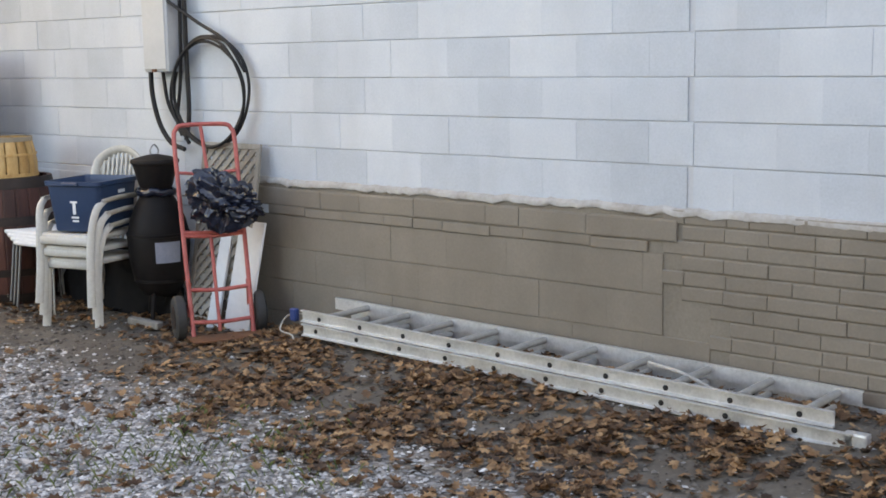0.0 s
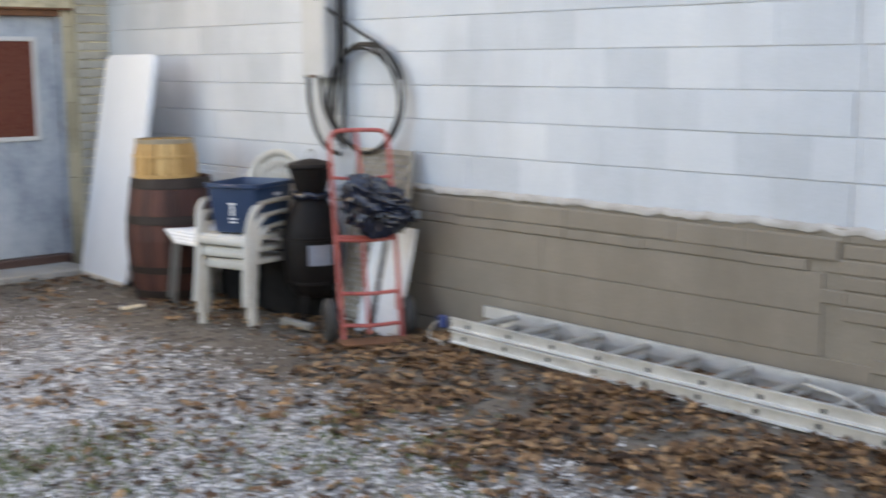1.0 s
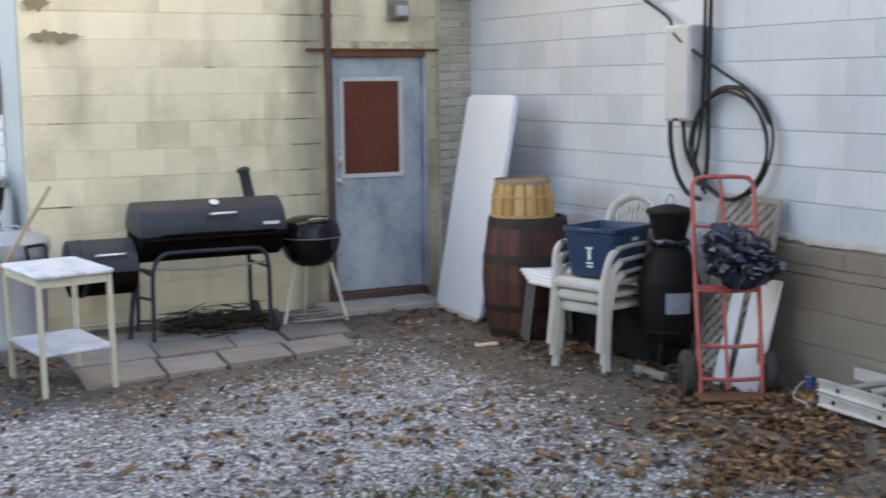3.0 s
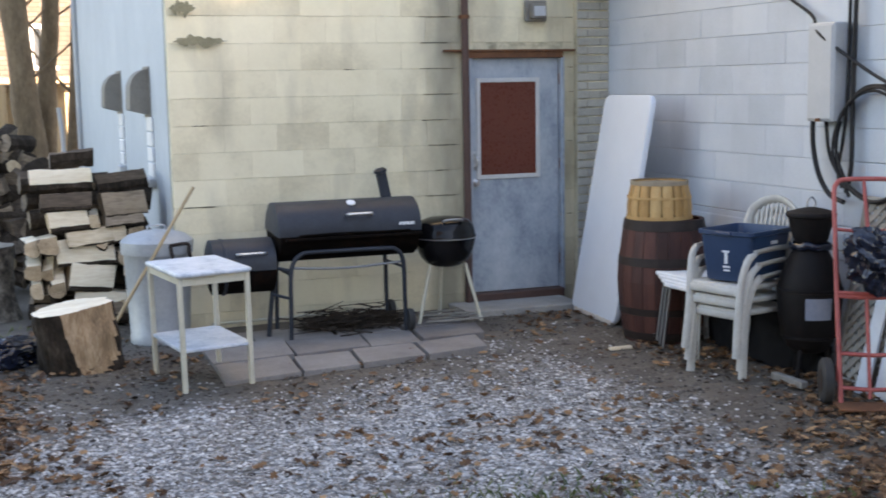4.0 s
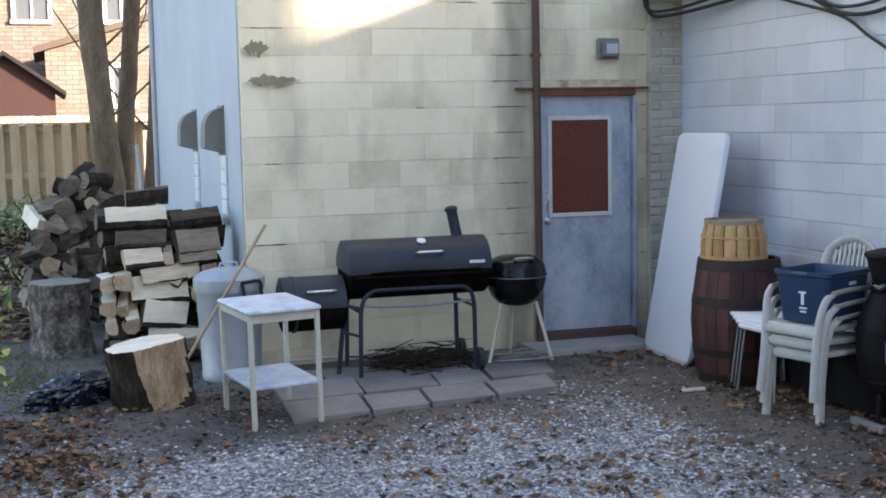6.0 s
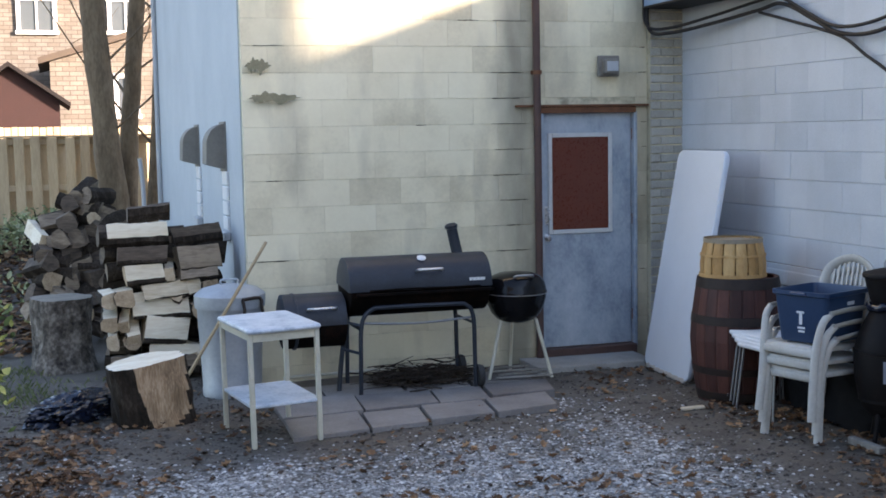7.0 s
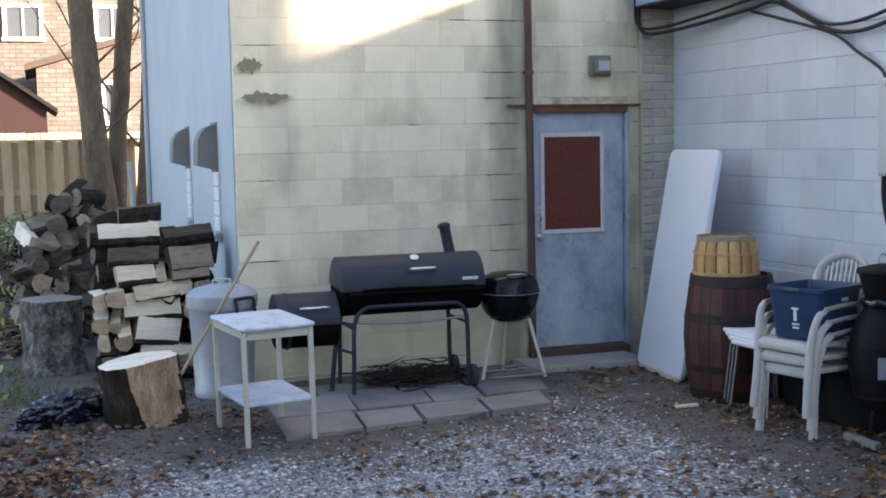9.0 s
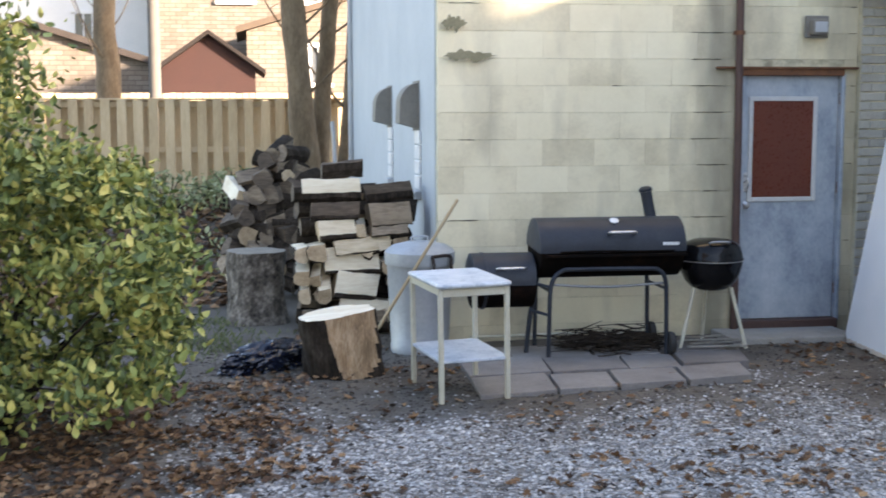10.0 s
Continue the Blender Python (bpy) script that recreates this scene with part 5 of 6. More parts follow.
# loose heap behind, up against the rise
for i in range(6):
    top = (0.98, 1.16, 1.32, 1.46, 1.34, 1.10)[i]
    z = 0.10
    j = 0
    while z < top - 0.05:
        h = random.uniform(0.13, 0.19)
        x = -5.12 + 0.125 * i + random.uniform(-0.03, 0.03)
        pale = (i * 5 + j * 3) % 9 == 0
        split_log(pose(x, 2.45 + 0.28 * z + random.uniform(-0.05, 0.05), z + h / 2, random.uniform(0, 360), random.uniform(-22, 22), random.choice((0, 25, 60, 90, 115, 160)) + random.uniform(-10, 10)), random.uniform(0.30, 0.42), h, h * random.uniform(0.9, 1.3), random.uniform(0.3, 0.9), 200 + 17 * i + j, M_split if pale else M_greysplit, PALE if pale else DULL)
        z += h * 0.82
        j += 1

# black plastic sack on the ground
bm = bmesh.new()
bmesh.ops.create_icosphere(bm, subdivisions=5, radius=1.0)
for v in bm.verts:
    d = v.co.normalized()
    k = 1.1 + 0.18 * noise.noise(d * 2.2) - 0.35 * abs(noise.noise((d.x * 2.5, d.y * 5, d.z * 5))) - 0.22 * abs(noise.noise((d.x * 6, d.y * 10, d.z * 10)))
    v.co = Vector((d.x * 0.38 * k, d.y * 0.17 * k, max(d.z * 0.14 * k, -0.05)))
bmesh.ops.transform(bm, matrix=Matrix.Translation((-4.91, -0.72, ground_z(-4.91, -0.72) + 0.05)) @ Matrix.Rotation(radians(40), 4, "Z"), verts=bm.verts)
part("plastic_sack", bm, M_blackplastic, None, "flattened shiny black plastic sack on the ground", 70, "", "sack")
bm = bmesh.new()
box(bm, (-0.95, -1.98, ground_z(-0.95, -1.98) + 0.012), (0.17, 0.04, 0.022), 0.005)
part("wood_scrap", bm, M_split, None, "small pale scrap of wood on the gravel", None, "", "wood scrap")


# ---------------- behind the yard ----------------
M_fence = mat("tan_fence_boards", [(0.34, 0.245, 0.145), (0.48, 0.37, 0.23), (0.60, 0.48, 0.32)], 0.8, scale=4, fine=40, stretch=(2, 2, 0.3), vary=0.3)
M_trunk = mat("grey_brown_bark", [(0.06, 0.041, 0.025), (0.155, 0.112, 0.07), (0.28, 0.215, 0.143)], 0.95, scale=5, fine=35, stretch=(1, 1, 0.35), bump=1.0)
M_polewood = mat("grey_pole_wood", [(0.07, 0.068, 0.065), (0.13, 0.125, 0.12)], 0.9, scale=4, fine=30, stretch=(1, 1, 0.2))
# red siding lowered in colour to stand for shade on the shed front
M_shed = mat("shade_dark_red_siding", [(0.020, 0.0065, 0.0055), (0.032, 0.010, 0.0085)], 0.75, scale=2, fine=20)
M_roof = mat("dark_shingle", [(0.02, 0.016, 0.015), (0.045, 0.038, 0.035)], 0.9, scale=5, fine=30)
M_palebrick = mat("pale_buff_brick", [(0.115, 0.10, 0.085), (0.165, 0.146, 0.127), (0.215, 0.192, 0.168)], 0.85, scale=2, fine=14)
# courses of far brick
nt = M_palebrick.node_tree
geo_ = nt.nodes.new("ShaderNodeNewGeometry")
sep = nt.nodes.new("ShaderNodeSeparateXYZ")
com = nt.nodes.new("ShaderNodeCombineXYZ")
bri = nt.nodes.new("ShaderNodeTexBrick")
nt.links.new(geo_.outputs["Position"], sep.inputs[0])
nt.links.new(sep.outputs[0], com.inputs[0])
nt.links.new(sep.outputs[2], com.inputs[1])
nt.links.new(com.outputs[0], bri.inputs["Vector"])
bri.inputs["Scale"].default_value = 1.0
bri.inputs["Brick Width"].default_value, bri.inputs["Row Height"].default_value, bri.inputs["Mortar Size"].default_value = 0.42, 0.15, 0.014
bri.inputs["Color1"].default_value, bri.inputs["Color2"].default_value, bri.inputs["Mortar"].default_value = (1, 1, 1, 1), (0.72, 0.68, 0.64, 1), (0.5, 0.47, 0.44, 1)
mul = nt.nodes.new("ShaderNodeMix")
mul.data_type, mul.blend_type = "RGBA", "MULTIPLY"
mul.inputs[0].default_value = 1.0
nt.links.new(nt.nodes["Principled BSDF"].inputs["Base Color"].links[0].from_socket, mul.inputs[6])
nt.links.new(bri.outputs["Color"], mul.inputs[7])
nt.links.new(mul.outputs[2], nt.nodes["Principled BSDF"].inputs["Base Color"])
# darker copy of the shingle: the shed roof's shade is put into its colour
M_shedroof = mat("shade_dark_shed_roof", [(0.008, 0.006, 0.006), (0.018, 0.013, 0.012)], 0.9, scale=5, fine=30)
M_siding = mat("white_siding", [(0.62, 0.62, 0.62), (0.72, 0.72, 0.72)], 0.6, scale=1, fine=10)
M_glass = mat("dark_window_glass", [(0.05, 0.06, 0.07), (0.09, 0.10, 0.11)], 0.08, scale=0.5, bump=0)
M_fascia = mat("brown_fascia", [(0.05, 0.036, 0.026), (0.09, 0.066, 0.048)], 0.7, scale=3)

FY = 10.0
fence = empty("board_fence", pose(0, FY, 0), "tan wooden board-on-board fence behind the woodpile", "fence")
me_p = bpy.data.meshes.new("board")
b_ = bmesh.new()
box(b_, (0, 0, 0.925), (0.14, 0.018, 1.85), 0.004)
b_.to_mesh(me_p)
b_.free()
me_p.materials.append(M_fence)
for i in range(56):
    x = -3.7 - 0.118 * i
    shared("board", me_p, fence, pose(x, -0.06 if i % 2 else 0.09, 0.08 + random.uniform(-0.012, 0.012), 0, random.uniform(-0.4, 0.4)))
for z in (0.45, 1.18, 1.86):
    bm = bmesh.new()
    box(bm, (-7.0, 0.008, z), (7.0, 0.04, 0.085), 0.004)
    part("rail", bm, M_fence, fence)
bm = bmesh.new()
box(bm, (-7.0, 0.008, 1.94), (7.0, 0.14, 0.03), 0.005)
part("cap_rail", bm, M_fence, fence)
for x in (-4.2, -6.6, -9.0):
    bm = bmesh.new()
    box(bm, (x, 0.10, 0.95), (0.10, 0.10, 1.95), 0.006)
    part("post", bm, M_fence, fence)


def tree(base, pts, r0, r1, limbs, label, seed, m=None):
    """A trunk along pts that tapers from r0 to r1, with bare limbs and twigs."""
    t = empty("tree", Matrix.Identity(4), label, "tree", "bare trees")
    b = bmesh.new()
    vs = tube(b, pts, r0, 18, 6, 1.0, r1)
    for v in vs:
        v.co += Vector((noise.noise(v.co * 2.1), noise.noise(v.co * 2.1 + Vector((5, 0, 0))), 0)) * 0.035 * (r0 / 0.2)
    low = min(v.co.z for v in vs)
    part("trunk", b, m or M_trunk, t, "", 60)
    rnd = random.Random(seed)
    for i in range(limbs):
        k = rnd.uniform(0.38, 1.0)
        line = curve(pts, 6)
        p = line[int(k * (len(line) - 1))]
        a = rnd.uniform(0, 6.28)
        d = Vector((math.cos(a), math.sin(a), rnd.uniform(0.5, 1.1)))
        ln = rnd.uniform(1.0, 2.4)
        q = [p, p + d * ln * 0.4, p + d * ln * 0.75 + Vector((0, 0, 0.2)), p + d * ln + Vector((rnd.uniform(-0.3, 0.3), rnd.uniform(-0.3, 0.3), 0.5))]
        b = bmesh.new()
        tube(b, q, rnd.uniform(0.010, 0.022), 6, 3, 1.0, 0.004)
        for j in range(4):
            s = q[1 + j % 2] + (q[3] - q[1]) * rnd.uniform(0, 0.8)
            e = s + Vector((rnd.uniform(-1, 1), rnd.uniform(-1, 1), rnd.uniform(0.2, 0.9))) * rnd.uniform(0.3, 0.7)
            tube(b, [s, (s + e) / 2 + Vector((0.03, 0.02, 0.04)), e], 0.006, 5, 2, 1.0, 0.002)
        part("limb", b, m or M_trunk, t, "", 60)
    return t


tree(0, [(-4.20, 8.5, -0.1), (-4.21, 8.5, 0.9), (-4.28, 8.5, 1.9), (-4.38, 8.5, 3.4), (-4.46, 8.5, 5.5), (-4.4, 8.6, 8.0)], 0.205, 0.15, 6, "bare grey-brown tree standing by the board fence", 4)
tree(0, [(-4.02, 8.9, -0.1), (-4.0, 8.9, 1.0), (-3.92, 8.9, 2.2), (-3.80, 8.9, 3.5), (-3.6, 9.0, 5.5), (-3.5, 9.1, 7.5)], 0.15, 0.10, 5, "slender second trunk of a bare tree by the wall", 9)
tree(0, [(-3.62, 9.4, -0.1), (-3.60, 9.4, 1.0), (-3.52, 9.4, 2.2), (-3.4, 9.4, 4.0)], 0.12, 0.06, 3, "thin bare tree against the building corner", 15)
tree(0, [(-7.36, 13.0, 0.2), (-7.38, 13.0, 2.0), (-7.42, 13.0, 3.7), (-7.4, 13.0, 7.0)], 0.235, 0.16, 8, "sunlit bare tree behind the fence", 21)
bm = bmesh.new()
tube(bm, [(-6.74, 15.0, 0.2), (-6.74, 15.0, 3.0), (-6.75, 15.0, 8.0)], 0.125, 14, 2, 1.0, 0.10)
part("utility_pole", bm, M_polewood, None, "grey wooden utility pole behind the fence", 60, "", "pole")
bm = bmesh.new()
tube(bm, [(-3.86, 7.6, 0.2), (-3.87, 7.6, 1.2), (-3.9, 7.6, 1.62)], 0.03, 10, 3)
part("leaning_post", bm, M_greybox, None, "pale grey metal post standing by the wall end", 60, "", "post")


def gable(name, x0, x1, y0, y1, base, eave, ridge, walls, roof, label, category, over=0.25, thick=0.2):
    """A gabled building whose gable faces the yard."""
    h = empty(name, Matrix.Identity(4), label, category)
    b = bmesh.new()
    xm = (x0 + x1) / 2
    for y in (y0, y1):
        vs = [b.verts.new(p) for p in ((x0, y, base), (x1, y, base), (x1, y, eave), (xm, y, ridge), (x0, y, eave))]
        b.faces.new(vs if y == y0 else vs[::-1])
    b.verts.ensure_lookup_table()
    for i in range(5):
        b.faces.new((b.verts[i], b.verts[5 + i], b.verts[5 + (i + 1) % 5], b.verts[(i + 1) % 5]))
    bmesh.ops.recalc_face_normals(b, faces=b.faces)
    part("wall", b, walls, h)
    sl = (ridge - eave) / (xm - x0)
    for s in (-1, 1):
        b = bmesh.new()
        xe = xm + s * ((x1 - x0) / 2 + over)
        ze = eave - sl * over
        pts = [(xm, ridge + 0.02), (xe, ze + 0.02), (xe, ze + 0.02 + thick), (xm, ridge + 0.02 + thick)]
        lo = [b.verts.new((x, y0 - over, z)) for x, z in pts]
        hi = [b.verts.new((x, y1 + over, z)) for x, z in pts]
        b.faces.new(lo)
        b.faces.new(hi[::-1])
        for i in range(4):
            b.faces.new((lo[i], hi[i], hi[(i + 1) % 4], lo[(i + 1) % 4]))
        bmesh.ops.recalc_face_normals(b, faces=b.faces)
        part("roof", b, roof, h)
    return h


def house_window(h, x0, x1, y, z0, z1):
    b = bmesh.new()
    xm, zm = (x0 + x1) / 2, (z0 + z1) / 2
    for c, s in (((xm, y, z1), (x1 - x0 + 0.2, 0.12, 0.14)), ((xm, y, z0), (x1 - x0 + 0.24, 0.18, 0.14)), ((x0, y, zm), (0.14, 0.12, z1 - z0)), ((x1, y, zm), (0.14, 0.12, z1 - z0)), ((xm, y, zm), (0.07, 0.1, z1 - z0))):
        box(b, c, s, 0.01)
    w = part("window", b, M_siding, h, "white framed window")
    b = bmesh.new()
    box(b, (xm, y + 0.03, zm), (x1 - x0, 0.04, z1 - z0))
    part("pane", b, M_glass, w)


gable("garden_shed", -7.33, -4.78, 26, 30, 0, 2.95, 3.85, M_shed, M_shedroof, "red garden shed with a brown gable roof, coloured dark for shade", "shed", 0.28, 0.12)
h1 = gable("brick_house", -8.2, 8.0, 38, 48, 0, 9.5, 13.5, M_palebrick, M_roof, "large pale brick house in low sun", "house", 0.4)
house_window(h1, -6.0, -4.75, 37.95, 5.75, 6.95)
house_window(h1, -2.85, -1.7, 37.95, 5.75, 6.95)
house_window(h1, -2.6, -2.0, 37.95, 2.9, 4.4)
h2 = gable("brick_annexe", -5.0, 3.0, 32, 37, 0, 4.35, 5.55, M_palebrick, M_fascia, "lower pale brick annexe with a brown gable edge", "house", 0.35)
house_window(h2, -3.0, -2.35, 31.95, 2.6, 3.9)
h3 = gable("white_house", -20.0, -8.6, 44, 52, 0, 6.2, 10.0, M_siding, M_roof, "white sided house beyond the trees", "house", 0.4)
house_window(h3, -12.0, -11.2, 43.95, 4.6, 5.8)
gable("low_house", -15.0, -8.0, 30, 36, 0, 3.2, 4.3, M_palebrick, M_roof, "low buff house with a grey roof", "house", 0.3)
f2 = empty("far_fence", pose(0, 22, 0), "sunlit wooden fence beyond the yard", "fence")
for i in range(60):
    shared("board", me_p, f2, pose(-10.5 + 0.16 * i, 0.0, 0.35 + random.uniform(-0.01, 0.01)))
bm = bmesh.new()
box(bm, (-5.8, 0.03, 1.4), (9.8, 0.05, 0.1), 0.004)
part("rail", bm, M_fence, f2)


# ---------------- leaves, gravel and shrubs ----------------
def leaf_field(name, spots, material, label, category, shape, kind="stuff", parent=None):
    """Many small leaves joined in one mesh; spots: place, size, turn, tilt, curl."""
    vs, fs = [], []
    k = len(shape)
    for p, s, yaw, tx, ty, curl in spots:
        m = Matrix.Rotation(yaw, 3, "Z") @ Matrix.Rotation(tx, 3, "X") @ Matrix.Rotation(ty, 3, "Y")
        o = len(vs)
        vs.append(p + m @ Vector((0, 0, -curl * s * 0.25)))
        for x, y in shape:
            vs.append(p + m @ Vector((x * s, y * s, curl * s * (x * x * 1.2 + 0.4 * y * y))))
        for j in range(k):
            fs.append((o, o + 1 + j, o + 1 + (j + 1) % k))
    me = bpy.data.meshes.new(name)
    me.from_pydata([tuple(v) for v in vs], [], fs)
    me.materials.append(material)
    ob = new(name, me)
    if parent:
        ob.parent = parent
    return tagged(ob, label, category, "", kind)


M_leaf = mat("dry_brown_leaf", [(0.03, 0.017, 0.011), (0.09, 0.045, 0.022), (0.19, 0.10, 0.047), (0.36, 0.22, 0.115)], 0.75, scale=14, fine=90, vary=0.75, island=True, spread=0.8, fine_mix=0.2)
M_shrub = mat("yellow_green_leaf", [(0.04, 0.07, 0.028), (0.15, 0.20, 0.06), (0.33, 0.36, 0.10), (0.62, 0.53, 0.16)], 0.55, scale=3, fine=40, vary=0.7, island=True, spread=0.75, fine_mix=0.15)
M_ivy = mat("grey_green_leaf", [(0.10, 0.13, 0.06), (0.24, 0.27, 0.13), (0.42, 0.42, 0.24)], 0.6, scale=5, fine=40, vary=0.6, island=True, spread=0.8)
OAK = [(0, -0.75), (0.12, -0.4), (0.42, -0.35), (0.28, -0.05), (0.52, 0.18), (0.22, 0.30), (0.22, 0.55), (0, 0.62), (-0.22, 0.52), (-0.24, 0.30), (-0.5, 0.15), (-0.27, -0.06), (-0.40, -0.36), (-0.12, -0.4)]
OVAL = [(0, -0.5), (0.22, -0.25), (0.27, 0.05), (0.15, 0.35), (0, 0.55), (-0.15, 0.35), (-0.27, 0.05), (-0.22, -0.25)]
rng = random.Random(11)


def fallen(n, x0, x1, y0, y1, keep, lo=0.026, hi=0.058, lift=0.012):
    out = []
    while len(out) < n:
        x, y = rng.uniform(x0, x1), rng.uniform(y0, y1)
        if rng.random() > keep(x, y):
            continue
        z = ground_z(x, y) + lift * rng.random() + 0.012
        out.append((Vector((x, y, z)), rng.uniform(lo, hi), rng.uniform(0, 6.28), rng.gauss(0, 0.28), rng.gauss(0, 0.28), rng.uniform(-0.6, 1.0)))
    return out


clump = lambda x, y: 0.5 + 0.9 * noise.noise((x * 2.3, y * 2.3, 5))
spots = fallen(6800, -2.1, -0.04, -9.0, -1.9, lambda x, y: max(0.0, min(1.0, (x + 2.1 - 1.1 * max(0.0, min(1.0, (y + 5.2) / 1.6))) / 0.9)) * max(0.1, clump(x, y)))
spots += fallen(1500, -5.0, -1.3, -8.6, -3.2, lambda x, y: max(0.0, clump(x, y) - 0.15) * max(0.15, (x + 5.2) / 3.0))
spots += fallen(9000, -7.6, -4.4, -6.0, -1.2, lambda x, y: max(0.08, clump(x, y)) * max(0, min(1, (-4.4 - x) / 1.0)))
spots += fallen(300, -5.0, -1.0, -3.0, -0.9, lambda x, y: max(0, clump(x, y) - 0.1))
spots += fallen(5200, -8.6, -4.8, 1.9, 9.4, lambda x, y: 1.0, 0.05, 0.11, 0.05)
spots += fallen(160, -1.2, -0.1, -1.3, -0.05, lambda x, y: max(0.1, clump(x, y)))
spots += fallen(240, -5.2, -3.7, -1.2, 0.6, lambda x, y: max(0, clump(x, y) - 0.2), 0.03, 0.06)
leaf_field("fallen_leaves", spots, M_leaf, "dry brown oak leaves scattered over the yard", "leaves", OAK)


def gravel_at(x, y):
    """How much of the ground is pale gravel, 0 to 1."""
    a = max(0.0, min(1.0, (-y - 2.2 + 0.4 * (x + 3.2) * (1 if x > -3.2 else -0.6)) / 1.0 + 0.8 * noise.noise((x * 1.1, y * 1.1, 2))))
    b = max(0.0, min(1.0, (-x - 1.15) / 0.9 + 0.4 * noise.noise((x, y, 8))))
    c = max(0.0, min(1.0, (x + 5.6) / 0.8 + 0.5 * noise.noise((x, y, 18))))
    patch = 0.74 + 0.5 * noise.noise((x * 1.7, y * 1.7, 31)) + 0.25 * noise.noise((x * 5, y * 5, 3))
    return max(0.0, min(1.0, a * b * c * patch * 1.05))


M_stone = mat("frosted_gravel", [(0.12, 0.115, 0.108), (0.24, 0.232, 0.225), (0.42, 0.41, 0.40), (0.70, 0.69, 0.675)], 0.85, scale=10, fine=80, vary=0.75, island=True, spread=0.9, fine_mix=0.2)
octa = np.array([(1, 0, 0), (0, 1, 0), (-1, 0, 0), (0, -1, 0), (0, 0, 1), (0, 0, -0.6)])
tri = np.array([(0, 1, 4), (1, 2, 4), (2, 3, 4), (3, 0, 4), (1, 0, 5), (2, 1, 5), (3, 2, 5), (0, 3, 5)])
nr = np.random.RandomState(5)
V, F, cnt = [], [], 0
while cnt < 60000:
    x, y = rng.uniform(-6.4, -0.4), rng.uniform(-8.6, -0.9)
    if rng.random() > gravel_at(x, y) + 0.02:
        continue
    s = 0.006 + 0.011 * rng.random() ** 2.0
    a = rng.uniform(0, 6.28)
    sh = octa * (1 + nr.uniform(-0.3, 0.3, (6, 3))) * (s * rng.uniform(0.8, 1.5), s, s * 0.55)
    ca, sa_ = math.cos(a), math.sin(a)
    sh = np.stack([sh[:, 0] * ca - sh[:, 1] * sa_ + x, sh[:, 0] * sa_ + sh[:, 1] * ca + y, sh[:, 2] + ground_z(x, y) + 0.004], 1)
    V.append(sh)
    F.append(tri + 6 * cnt)
    cnt += 1
V2, F2, c2 = [], [], 0
while c2 < 30000:
    x, y = rng.uniform(-6.6, -0.05), rng.uniform(-8.8, 0.4)
    if rng.random() < gravel_at(x, y) * 0.8 or (x > -3.65 and y > -0.05) or (-3.65 < x < -1.5 and y > -1.7):
        continue
    s = 0.005 + 0.014 * rng.random() ** 3.0
    sh = octa * (1 + nr.uniform(-0.35, 0.35, (6, 3))) * (s * rng.uniform(0.8, 1.5), s, s * 0.6) + (x, y, ground_z(x, y) + 0.002)
    V2.append(sh)
    F2.append(tri + 6 * c2)
    c2 += 1
M_clod = mat("brown_earth_clod", [(0.035, 0.028, 0.023), (0.095, 0.08, 0.066), (0.21, 0.19, 0.165)], 0.95, scale=10, fine=60, vary=0.8, island=True, spread=0.9)
me = bpy.data.meshes.new("earth_clods")
me.from_pydata(np.concatenate(V2).tolist(), [], np.concatenate(F2).tolist())
me.materials.append(M_clod)
tagged(new("earth_clods", me), "small clods of brown earth and grit", "earth", "", "stuff")
me = bpy.data.meshes.new("gravel")
me.from_pydata(np.concatenate(V).tolist(), [], np.concatenate(F).tolist())
me.materials.append(M_stone)
tagged(new("gravel", me), "pale frosted gravel strewn over the yard", "gravel", "", "stuff")
# how stony the ground itself is
at = ground.data.attributes.new("stony", "FLOAT", "POINT")
at.data.foreach_set("value", [gravel_at(v.co.x, v.co.y) if -9 < v.co.x < 1 and -14 < v.co.y < 2 else 0.0 for v in ground.data.vertices])


def shrub(name, base, reach, count, lo, hi, material, label, seed, shape_fn, stems=14):
    r = random.Random(seed)
    s = empty(name, pose(*base), label, "shrub")
    out = []
    for i in range(stems):
        a = r.uniform(0, 6.28)
        tip = shape_fn(r, 1.0)
        mid = tip * 0.5 + Vector((r.uniform(-0.1, 0.1), r.uniform(-0.1, 0.1), 0.12))
        b = bmesh.new()
        tube(b, [(0.05 * math.cos(a), 0.05 * math.sin(a), -0.05), tuple(mid), tuple(tip)], r.uniform(0.008, 0.016), 6, 4, 1.0, 0.003)
        part("stem", b, M_bark, s, "", 60)
    for i in range(count):
        p = shape_fn(r, None)
        out.append((p, r.uniform(lo, hi), r.uniform(0, 6.28), r.gauss(0.5, 0.6), r.gauss(0, 0.6), r.uniform(0, 0.9)))
    leaf_field("foliage", out, material, "", "", OVAL, "", s)
    return s


TW = [Vector((random.Random(i).uniform(-0.75, 0.95), random.Random(i + 50).uniform(-0.75, 0.75), random.Random(i + 99).uniform(0.25, 2.25))) for i in range(120)]


def bush_shape(r, full):
    """Clumps of leaves along many twigs: dense and tall on one side, thinning and drooping on the other."""
    c = r.choice(TW)
    h = c.z
    c = Vector((c.x * (1.1 - 0.25 * abs(h - 1.0)), c.y, h if c.x < 0.25 else 0.35 + (h - 0.25) * (0.62 - 0.12 * c.x)))
    if full:
        return c
    g = 0.13 if c.x < 0.3 else 0.10
    return c + Vector((r.gauss(0, g), r.gauss(0, g), r.gauss(0, g * 0.8)))


shrub("bush", (-6.40, -2.35, 0.0), 1.0, 18000, 0.04, 0.085, M_shrub, "overgrown yellow-green bush with drooping leafy twigs", 3, bush_shape, 40)


